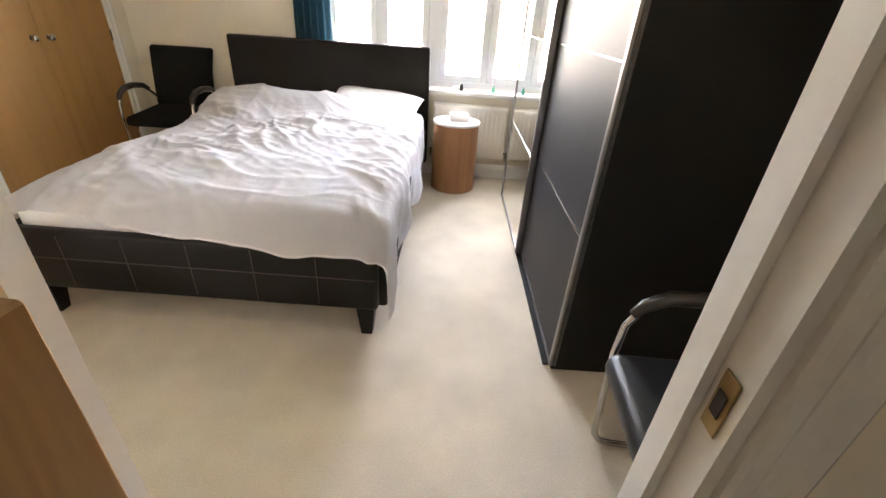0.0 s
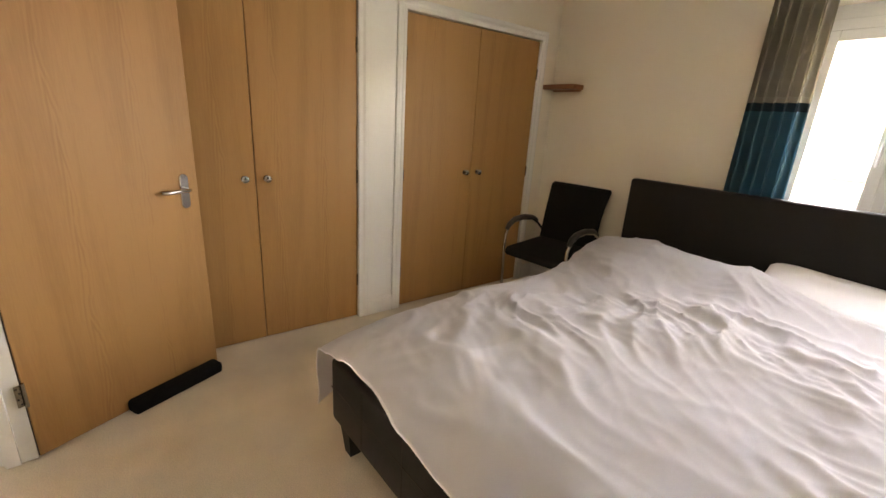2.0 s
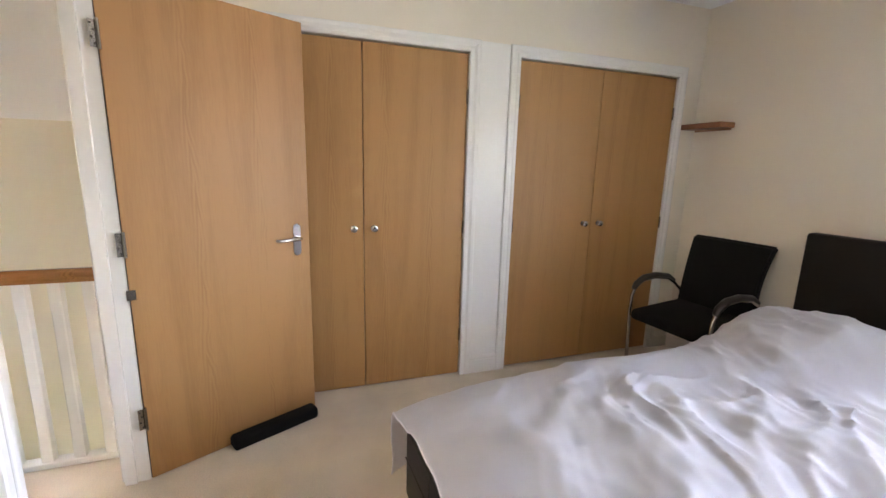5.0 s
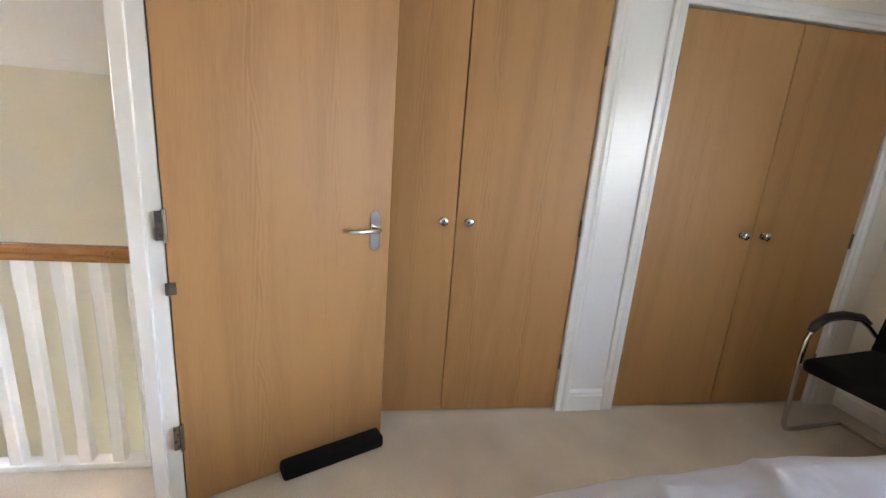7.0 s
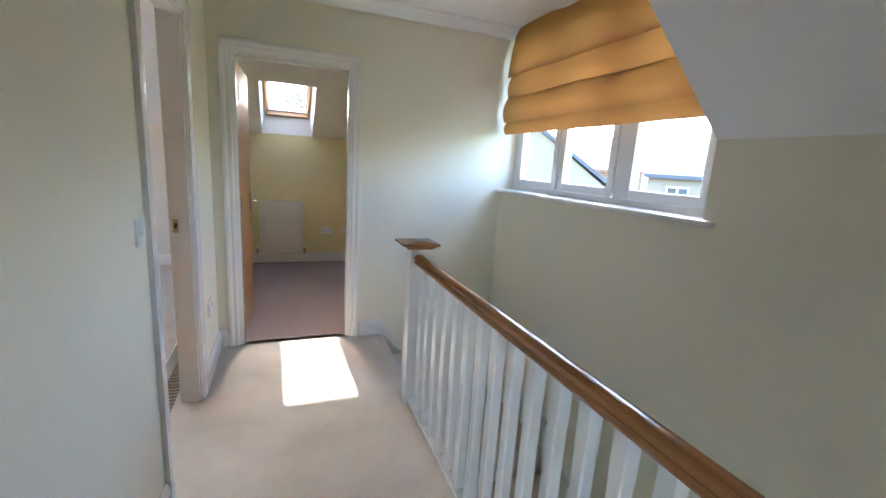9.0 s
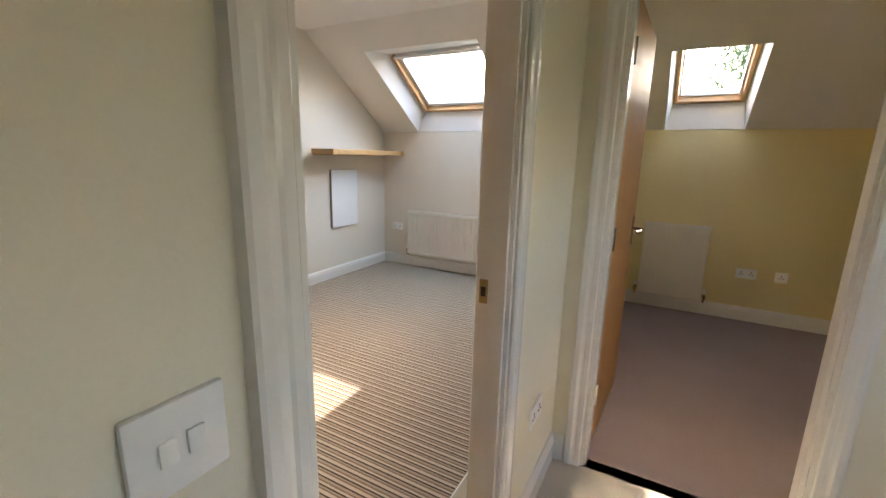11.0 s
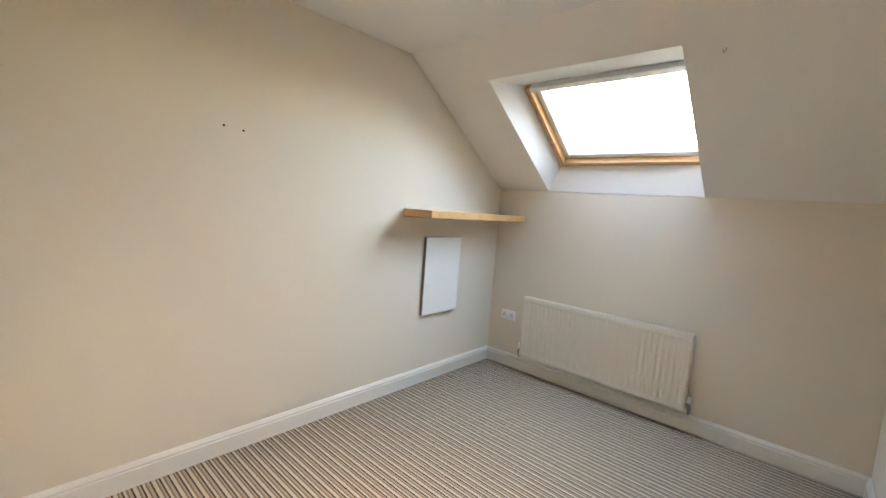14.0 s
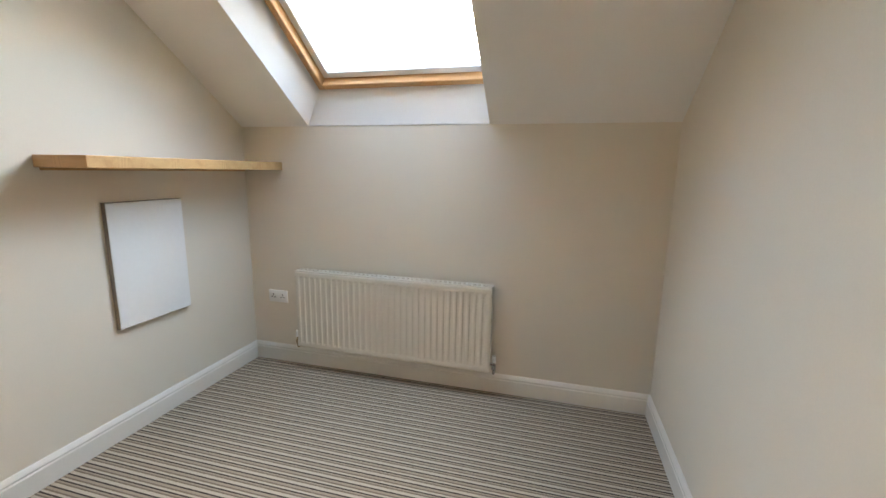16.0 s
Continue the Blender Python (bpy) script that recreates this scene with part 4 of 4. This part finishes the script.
def duvet():
    root = thing("duvet", BED @ Matrix.Translation((0, 0, 0.46)), "rumpled white cotton duvet draped over the bed", "duvet")
    bm, nx, ny = B(), 150, 170
    edge, r = 0.74, 0.06
    rows = []
    for j in range(ny + 1):
        v = j / ny
        row = []
        for i in range(nx + 1):
            u = i / nx
            foot_in = 0.006 * math.sin(u * 9.0) + 0.006 * math.sin(u * 23 + 1) + 0.003 * math.sin(u * 61)
            y = -0.05 + foot_in * (1 - v) ** 6 + v * (2.12 - 0.22 / (1 + math.exp(-(u - 0.56) * 26)))
            head_in = max(0, v - 0.82) / 0.18
            lim_r, lim_l = 1.09 - 0.28 * head_in, -0.99 + 0.16 * head_in - 0.10 * max(0.0, 1 - v * 7)
            lim_r, lim_l = lim_r + 0.02 * math.sin(y * 7), lim_l + 0.02 * math.sin(y * 6 + 2)
            s = lim_l + u * (lim_r - lim_l)
            puff = 0.055 * math.sin(min(1, (v + 0.09) * 3.0) * math.pi / 2)
            mound = (0.12 if u < 0.5 else 0.12 - 0.06 * min(1, (u - 0.5) * 6)) * math.exp(-((y - 1.86) / 0.25) ** 2)
            ztop = 0.075 + puff + mound
            over = max(0.0, abs(s) - edge)
            sg = 1 if s > 0 else -1
            if over <= 0:
                x, z, nrm = s, ztop, Vector((0, 0, 1))
                z -= 0.03 * (abs(s) / edge) ** 6
            else:
                a = min(over / r, 1.45)
                x = sg * (edge + r * math.sin(a))
                z = ztop - 0.03 - r * (1 - math.cos(a)) - max(0, over - 1.45 * r) * 0.98
                x += sg * max(0, over - 1.45 * r) * 0.07 + sg * 0.018 * math.sin(y * 11 + sg) * min(1, over * 3)
                nrm = Vector((sg * math.sin(a), 0, math.cos(a)))
            if y < 0.16:                          # hem rolling over the foot rail
                z -= (0.16 - y) ** 2 * (0.55 + 4.2 * min(u, 0.78) ** 2) * (1.0 - 0.6 * min(1.0, over / 0.16))
            mask = min(1.0, max(0.3, 0.85 + 1.5 * noise.noise((s * 1.6 + 4, y * 1.4, 9))))
            h = (1.2 - 0.4 * max(0, min(1, (v - 0.55) * 4))) * ridge(s, y) * mask * (0.55 + 0.45 * min(1, v * 1.8)) * (1 if over <= 0 else 0.6)
            h += 0.018 * min(1, 0.3 + v * 4) * noise.noise((s * 2.0, y * 2.0, 5))
            z = max(z, -0.38)
            p = Vector((x, y, z)) + nrm * h
            row.append(bm.verts.new(p))
        rows.append(row)
    hem = [v.co.copy() for v in rows[0][::2]]
    for a, b in zip(rows, rows[1:]):
        for i in range(nx):
            bm.faces.new((a[i], a[i + 1], b[i + 1], b[i]))
    bmesh.ops.solidify(bm, geom=list(bm.faces), thickness=0.012)
    cover = part("cover", bm, LINEN, root)
    part("hem", tube(B(), hem, 0.004, 8), LINEN, cover, "rolled white hem")


duvet()


def pillow():
    root = thing("pillow", BED @ Matrix.Translation((0.40, 1.96, 0.625)) @ pose(0, 0, 0, 14, 3, -4), "white cotton pillow against the headboard", "pillow")
    bm = bmesh.new()
    n = 28
    for side in (1, -1):
        g = []
        for i in range(n + 1):
            row = []
            for j in range(n + 1):
                a, b = 2 * i / n - 1, 2 * j / n - 1
                f = max(0, (1 - a ** 4) * (1 - b ** 4)) ** 0.5
                pin = 1 - 0.05 * (1 - abs(a)) * 0 - 0.06 * (1 - b * b) * abs(a) ** 3
                row.append(bm.verts.new((a * 0.36 * pin, b * 0.24, side * 0.075 * f + 0.006 * noise.noise((a * 3, b * 3, 2)))))
            g.append(row)
        for i in range(n):
            for j in range(n):
                bm.faces.new((g[i][j], g[i + 1][j], g[i + 1][j + 1], g[i][j + 1]))
    bmesh.ops.remove_doubles(bm, verts=bm.verts, dist=0.002)
    part("pillowcase", bm, LINEN, root)


pillow()


def armchair(m, label, fabric):
    """A cantilever visitor chair: chrome tube, black pads and arms; local -y is the front."""
    root = thing("cantilever_chair", m, label, "chair", "black cantilever chairs")
    # seat: rounded pad with a waterfall front
    bm = B()
    box(bm, -0.235, 0.235, -0.25, 0.23, 0.405, 0.475, 0.03, 4)
    for v in bm.verts:
        if v.co.y < -0.15:
            v.co.z -= (-0.15 - v.co.y) * 0.28
    part("seat", bm, fabric, root, "padded black seat")
    bm, g = B(), []
    for side in (0, 1):
        rows = []
        for j in range(11):
            f = j / 10
            z = 0.45 + 0.47 * f
            yc = 0.215 + 0.10 * f + 0.03 * math.sin(f * 3.0) * -1
            hw = 0.24 - 0.012 * math.sin(f * math.pi) + 0.006 * f
            rows.append([bm.verts.new((hw * (2 * i / 12 - 1), yc + side * 0.05 - 0.012 * (1 - (2 * i / 12 - 1) ** 2) * -1, z)) for i in range(13)])
        g.append(rows)
    for side in (0, 1):
        for a, b in zip(g[side], g[side][1:]):
            for i in range(12):
                bm.faces.new((a[i], a[i + 1], b[i + 1], b[i]))
    for a0, a1, b0, b1 in [(g[0][j][k], g[0][j + 1][k], g[1][j][k], g[1][j + 1][k]) for j in range(10) for k in (0, 12)]:
        bm.faces.new((a0, a1, b1, b0))
    for j in (0, 10):
        for i in range(12):
            bm.faces.new((g[0][j][i], g[0][j][i + 1], g[1][j][i + 1], g[1][j][i]))
    bmesh.ops.recalc_face_normals(bm, faces=bm.faces)
    bmesh.ops.bevel(bm, geom=[e for e in bm.edges if e.calc_face_angle(0) > 1.0], offset=0.012, segments=2, affect="EDGES")
    part("backrest", bm, fabric, root, "padded black backrest")
    for s in (-1, 1):
        x = s * 0.262
        pts = [(x, 0.22, 0.013), (x, -0.13, 0.013), (x, -0.165, 0.02), (x, -0.188, 0.05), (x, -0.195, 0.10), (x, -0.215, 0.42), (x, -0.21, 0.53), (x, -0.18, 0.59), (x, -0.11, 0.627), (x, 0.0, 0.636), (x, 0.12, 0.62), (x, 0.20, 0.58), (x * 0.93, 0.245, 0.53)]
        fr = part("side_frame", tube(B(), pts, 0.0115, 12), CHROME, root, "bent chrome tube")
        part("armrest", tube(B(), [(x, -0.20, 0.57), (x, -0.175, 0.607), (x, -0.11, 0.643), (x, 0.0, 0.652), (x, 0.12, 0.636), (x, 0.19, 0.60)], [0.016, 0.022, 0.024, 0.024, 0.022, 0.016], 12, 0.8), ARM, fr, "dark curved arm pad")
    part("rear_bar", tube(B(), [(-0.262, 0.22, 0.013), (0.262, 0.22, 0.013)], 0.0115, 12), CHROME, root)
    part("seat_bar", tube(B(), [(-0.262, -0.214, 0.40), (0.262, -0.214, 0.40)], 0.009, 10), CHROME, root)
    part("seat_bar", tube(B(), [(-0.245, 0.2, 0.43), (0.245, 0.2, 0.43)], 0.009, 10), CHROME, root)


armchair(pose(-2.535, 3.755, 0, 0, 0, 6) @ Matrix.Diagonal((1.04, 1.0, 1.0, 1.0)), "black fabric cantilever armchair beside the closets", BLACK_FABRIC)
armchair(pose(0.61, 1.16, 0, 0, 0, -92), "black leather cantilever armchair beside the wardrobe", BLACK)


def drum_table():
    root = thing("drum_table", Matrix.Translation((-0.225, 3.83, 0)), "round drum bedside table in walnut veneer", "side table")
    part("drum", tube(B(), [(0, 0, 0), (0, 0, 0.004), (0, 0, 0.53), (0, 0, 0.534)], [0.176, 0.18, 0.18, 0.178], 48), WALNUT, root, "walnut-veneered drum")
    part("top", tube(B(), [(0, 0, 0.535), (0, 0, 0.539), (0, 0, 0.553), (0, 0, 0.557)], [0.183, 0.187, 0.187, 0.184], 48), TABLE_TOP, root, "pale round top")


drum_table()
root = thing("tissue_box", pose(-0.21, 3.83, 0.557, 0, 0, 12), "small white tissue box on a drum table", "tissue box")
part("box_body", box(B(), -0.07, 0.07, -0.05, 0.05, 0, 0.055, 0.003), PLASTIC, root)
part("slot", box(B(), -0.04, 0.04, -0.012, 0.012, 0.0552, 0.0565), GREY_SIDE, root, "pale slot", False)


def sliding_wardrobe():
    """Dark carcass, one lacquered and one mirrored sliding door, each crossed by thin metal strips."""
    d, ln, h = 0.60, 1.96, 2.36
    root = thing("sliding_wardrobe", pose(0.335, 1.77, 0, 0, 0, 3.0), "black-brown wardrobe with a lacquered and a mirrored sliding door", "wardrobe")
    part("side_panel", box(B(), 0.0, d - 0.06, 0, 0.02, 0, h, 0.001, 1), BLACKBROWN, root, "black-brown side panel", False)
    part("side_panel", box(B(), 0.0, d - 0.06, ln - 0.02, ln, 0, h, 0.001, 1), BLACKBROWN, root, "black-brown side panel", False)
    part("back_panel", box(B(), d - 0.075, d - 0.061, 0.021, ln - 0.021, 0.02, h - 0.02), BLACKBROWN, root, "", False)
    part("top_panel", box(B(), 0.02, d - 0.076, 0.021, ln - 0.021, h - 0.03, h), BLACKBROWN, root, "", False)
    part("plinth", box(B(), 0.05, d - 0.076, 0.021, ln - 0.021, 0.0, 0.06), BLACKBROWN, root, "", False)
    part("track", box(B(), -0.03, 0.04, 0.021, ln - 0.021, 0.0, 0.011), BLACKBROWN, root, "dark floor track", False)
    part("track", box(B(), -0.045, 0.045, 0.0, ln, h - 0.0295, h + 0.03), BLACKBROWN, root, "dark top track", False)

    def panel(nm, x, y0, y1, mat, lab, strip):
        dr = part(nm, box(B(), x, x + 0.018, y0 + 0.02, y1 - 0.02, 0.03, h - 0.045), mat, root, lab, False)
        for yy in (y0, y1 - 0.02):
            part("stile", box(B(), x - 0.008, x + 0.024, yy, yy + 0.0195, 0.013, h - 0.031, 0.003, 1), ALU if strip is not ALU else BLACKBROWN, dr, "metal door stile", False)
        for z in (0.62, 1.20, 1.78):
            part("strip", box(B(), x - 0.003, x - 0.0002, y0 + 0.021, y1 - 0.021, z - 0.003, z + 0.003), strip, dr, "thin metal strip", False)
        part("rail", box(B(), x - 0.004, x + 0.02, y0 + 0.0205, y1 - 0.0205, 0.012, 0.0295), ALU, dr, "bottom rail", False)
    panel("lacquered_door", -0.002, 0.0, 1.0, GLOSS_DARK, "dark lacquered sliding door", STEEL)
    panel("mirror_door", -0.034, 0.96, ln, MIRROR, "mirrored sliding door", STEEL)


sliding_wardrobe()


def curtain():
    root = thing("curtain", Matrix.Translation((-1.40, 4.06, 0)), "pleated taupe and teal curtain drawn to one side", "curtain")
    def band(nm, z0, z1, mat, lab, out=0.0):
        bm, rows = B(), []
        zs = [z0 + (z1 - z0) * k / 6 for k in range(7)]
        for z in zs:
            w = 0.27 + 0.05 * (2.1 - z) / 2
            rows.append([bm.verts.new((-w / 2 - 0.02 + w * i / 90, 0.042 * math.sin(i / 90 * 2 * math.pi * 5.5) * (0.75 + 0.25 * (2.1 - z)) - out, z)) for i in range(91)])
        for a, b in zip(rows, rows[1:]):
            for i in range(90):
                bm.faces.new((a[i], a[i + 1], b[i + 1], b[i]))
        bmesh.ops.solidify(bm, geom=list(bm.faces), thickness=0.003)
        part(nm, bm, mat, root, lab)
    band("upper_cloth", 1.575, 2.14, TAUPE, "taupe upper cloth")
    band("pale_band", 1.545, 1.575, TAN_BAND, "pale woven band")
    band("dark_band", 1.50, 1.545, TEAL_DARK, "dark teal band")
    band("lower_cloth", 0.05, 1.50, TEAL, "teal lower cloth")


curtain()
root = thing("curtain_pole", Matrix.Translation((-0.5, 4.06, 2.14)), "brown wooden curtain pole on brackets", "curtain pole")
part("pole", tube(B(), [(-1.1, 0, 0), (1.15, 0, 0)], 0.014, 14), SHELF_DARK, root)
for x in (-1.14, 1.19):
    part("finial", tube(B(), [(x - 0.04, 0, 0), (x - 0.038, 0, 0), (x + 0.038, 0, 0), (x + 0.04, 0, 0)], [0.016, 0.021, 0.021, 0.016], 16), SHELF_DARK, root, "round wooden finial")
for x in (-1.03, 1.08):
    part("bracket", tube(B(), [(x, 0.004, 0), (x, 0.09, 0)], 0.009, 10), SHELF_DARK, root, "wooden bracket")
shelf("corner_shelf", pose(-3.028, 4.15, 1.655, 0, 0, 0), 0.30, 0.13, 0.035, SHELF_DARK, "short brown shelf in the corner above a chair")

for x in (-0.25, 0.30):
    root = thing("sill_ornament", Matrix.Translation((x, 4.16, 0.735)), "small silver and black ornament on a window sill", "ornament", "sill ornaments")
    part("ornament_body", box(B(), -0.04, 0.02, -0.02, 0.02, 0, 0.03, 0.008), CHROME, root)
    part("ornament_top", tube(B(), [(0.03, 0, 0), (0.03, 0, 0.03), (0.035, 0, 0.05)], [0.018, 0.016, 0.01], 12), BLACK, root)
root = thing("glass_bottle", Matrix.Translation((0.05, 4.17, 0.735)), "tiny green glass bottle on a window sill", "bottle")
part("bottle_body", tube(B(), [(0, 0, 0), (0, 0, 0.03), (0, 0, 0.04), (0, 0, 0.055)], [0.014, 0.014, 0.007, 0.007], 12), material("green_glass", (0.10, 0.42, 0.32), 0.1), root)

# draught excluder at the foot of the open door
a, b = Vector((-2.86, 1.475, 0)), Vector((-2.66, 1.05, 0))
mid = (a + b) / 2
root = thing("draught_excluder", Matrix.Translation((mid.x + 0.035, mid.y, 0)) @ pose(0, 0, 0, 0, 0, math.degrees(math.atan2(a.y - b.y, a.x - b.x))), "black fabric draught excluder at a door's foot", "draught excluder")
bm = box(B(), -0.19, 0.235, -0.04, 0.04, 0.0, 0.06, 0.016, 3)
part("tube_body", bm, BLACK_FABRIC, root)

# oak cabinet end beside the side room's doorway
root = thing("oak_cabinet", Matrix.Translation((-0.70, 0.40, 0)), "low oak cabinet just inside the side room", "cabinet")
part("cabinet_body", box(B(), -0.25, 0.31, -0.25, 0.24, 0.06, 1.10, 0.003, 1), OAK, root, "", False)
part("plinth", box(B(), -0.24, 0.28, -0.22, 0.22, 0.0, 0.06), OAK_EDGE, root, "", False)


# ---- outside ----
GZ = -5.6
structure("ground", box(B(), -900, 900, -900, 900, GZ - 0.5, GZ), GRASS, "grass and gardens that reach the horizon", "ground")


def house(m, w, d, h, roof_h, wall, tile, label, cols=3):
    """A brick house with a gabled roof and framed windows; the front faces local -y."""
    root = thing("house", m, label, "house", "houses over the road")
    part("walls", box(B(), -w / 2, w / 2, 0, d, 0, h), wall, root, "", False)
    bm = B()
    o = 0.35
    pr = [(-o, h - 0.1), (d / 2, h + roof_h), (d + o, h - 0.1), (d + o, h + 0.1), (d / 2, h + roof_h + 0.2), (-o, h + 0.1)]
    e = [[bm.verts.new((x, y, z)) for y, z in pr] for x in (-w / 2 - 0.2, w / 2 + 0.2)]
    for k in range(6):
        bm.faces.new((e[0][k], e[0][(k + 1) % 6], e[1][(k + 1) % 6], e[1][k]))
    bm.faces.new(e[0][::-1])
    bm.faces.new(e[1])
    roof = part("roof", bm, tile, root, "", False)
    bm = B()
    for x in (-w / 2, w / 2 - 0.02):
        f = [bm.verts.new((x, y, z)) for y, z in ((0, h), (d, h), (d / 2, h + roof_h))] + [bm.verts.new((x + 0.02, y, z)) for y, z in ((0, h), (d, h), (d / 2, h + roof_h))]
        bm.faces.new(f[:3])
        bm.faces.new(f[3:][::-1])
        for k in range(3):
            bm.faces.new((f[k], f[(k + 1) % 3], f[3 + (k + 1) % 3], f[3 + k]))
    part("gable", bm, wall, root, "", False)
    part("chimney", box(B(), w / 2 - 1.2, w / 2 - 0.6, d / 2 - 0.3, d / 2 + 0.3, h + roof_h - 0.6, h + roof_h + 1.1, 0.03, 1), wall, roof, "", False)
    for lev in range(2):
        for c in range(cols):
            x, z = (c + 0.5) / cols * w - w / 2, h - 1.75 - lev * 2.6
            win = part("window", box(B(), x - 0.55, x + 0.55, -0.05, 0.02, z, z + 1.25), UPVC, root, "white framed window", False)
            for dx in (-0.26, 0.26):
                part("pane", box(B(), x + dx - 0.21, x + dx + 0.21, -0.07, -0.051, z + 0.08, z + 1.17), DARK_PANE, win, "", False)
    rw = part("roof_window", box(B(), -0.5, 0.5, -0.5, 0.5, -0.03, 0.06), DARK_PANE, roof, "roof window", False,
              Matrix.Translation((w / 5, d / 4, h + roof_h * 0.5 + 0.22)) @ Matrix.Rotation(math.atan2(roof_h, d / 2), 4, "X"))


house(pose(-23.5, -13.5, GZ, 0, 0, 128), 9, 8, 7.1, 2.7, BRICK, SLATE, "buff brick house with a grey slate roof")
house(pose(-24, -27.5, GZ, 0, 0, 140), 10, 8, 7.3, 2.6, BRICK, ROOF_TILE, "buff brick house with a brown tiled roof")
house(pose(-12.5, -22.5, GZ, 0, 0, 60), 8, 7, 6.4, 2.6, BRICK, SLATE, "buff brick house with a grey slate roof and plain gable")
house(pose(3.9, 30, GZ, 0, 0, 0), 9, 8, 5.2, 3.2, BRICK, ROOF_TILE, "buff brick house with a brown tiled roof")
house(pose(-5, 33, GZ, 0, 0, 5), 10, 8, 5.2, 3.2, BRICK, SLATE, "buff brick house with a grey slate roof")
house(pose(17, 28, GZ, 0, 0, -8), 10, 8, 5.2, 3.2, BRICK, SLATE, "buff brick house with a grey slate roof")
house(pose(-17, 34, GZ, 0, 0, 8), 10, 8, 5.2, 3.2, BRICK, ROOF_TILE, "buff brick house with a brown tiled roof")


def tree(x, y, height, spread, seed):
    rnd = random.Random(seed)
    root = thing("tree", Matrix.Translation((x, y, GZ)), "tall leafy tree beyond the garden", "tree", "garden trees")
    bm = tube(B(), [(0, 0, 0), (0.1, 0.05, height * 0.3), (0, 0.1, height * 0.6), (0.1, 0, height * 0.9)], [0.32, 0.24, 0.15, 0.04], 10)
    tips = []
    for k in range(16):
        a, f = rnd.uniform(0, 6.28), rnd.uniform(0.35, 0.85)
        r = spread * rnd.uniform(0.5, 1.0) * (1.15 - f)
        p0 = Vector((0.05, 0.05, height * f))
        p1 = p0 + Vector((math.cos(a) * r, math.sin(a) * r, height * rnd.uniform(0.06, 0.16)))
        tube(bm, [p0, (p0 + p1) / 2 + Vector((0, 0, 0.15)), p1], [0.09, 0.05, 0.015], 6)
        tips += [p1, (p0 + p1) / 2, p0.lerp(p1, 0.75)]
    part("trunk", bm, BARK, root, "branching trunk")
    vs, fs = [], []
    for p in tips:
        for k in range(190):
            d = Vector((rnd.gauss(0, 1), rnd.gauss(0, 1), rnd.gauss(0, 0.8))) * spread * 0.17
            c = p + d
            q = Euler((rnd.uniform(0, 6), rnd.uniform(0, 6), rnd.uniform(0, 6))).to_matrix()
            s = rnd.uniform(0.05, 0.11)
            n = len(vs)
            vs += [c + q @ Vector(w) * s for w in ((-1, 0, 0), (0, -0.5, 0.1), (1.2, 0, 0), (0, 0.5, 0.1))]
            fs.append((n, n + 1, n + 2, n + 3))
    me = bpy.data.meshes.new("crown")
    me.from_pydata([tuple(v) for v in vs], [], fs)
    me.materials.append(LEAF)
    ob = new("crown", me)
    ob.parent = root
    tagged(ob, "loose crown of small leaves", kind="stuff")


tree(1.0, -20, 11.6, 2.7, 3)
tree(-4.0, -22, 12.6, 3.4, 5)
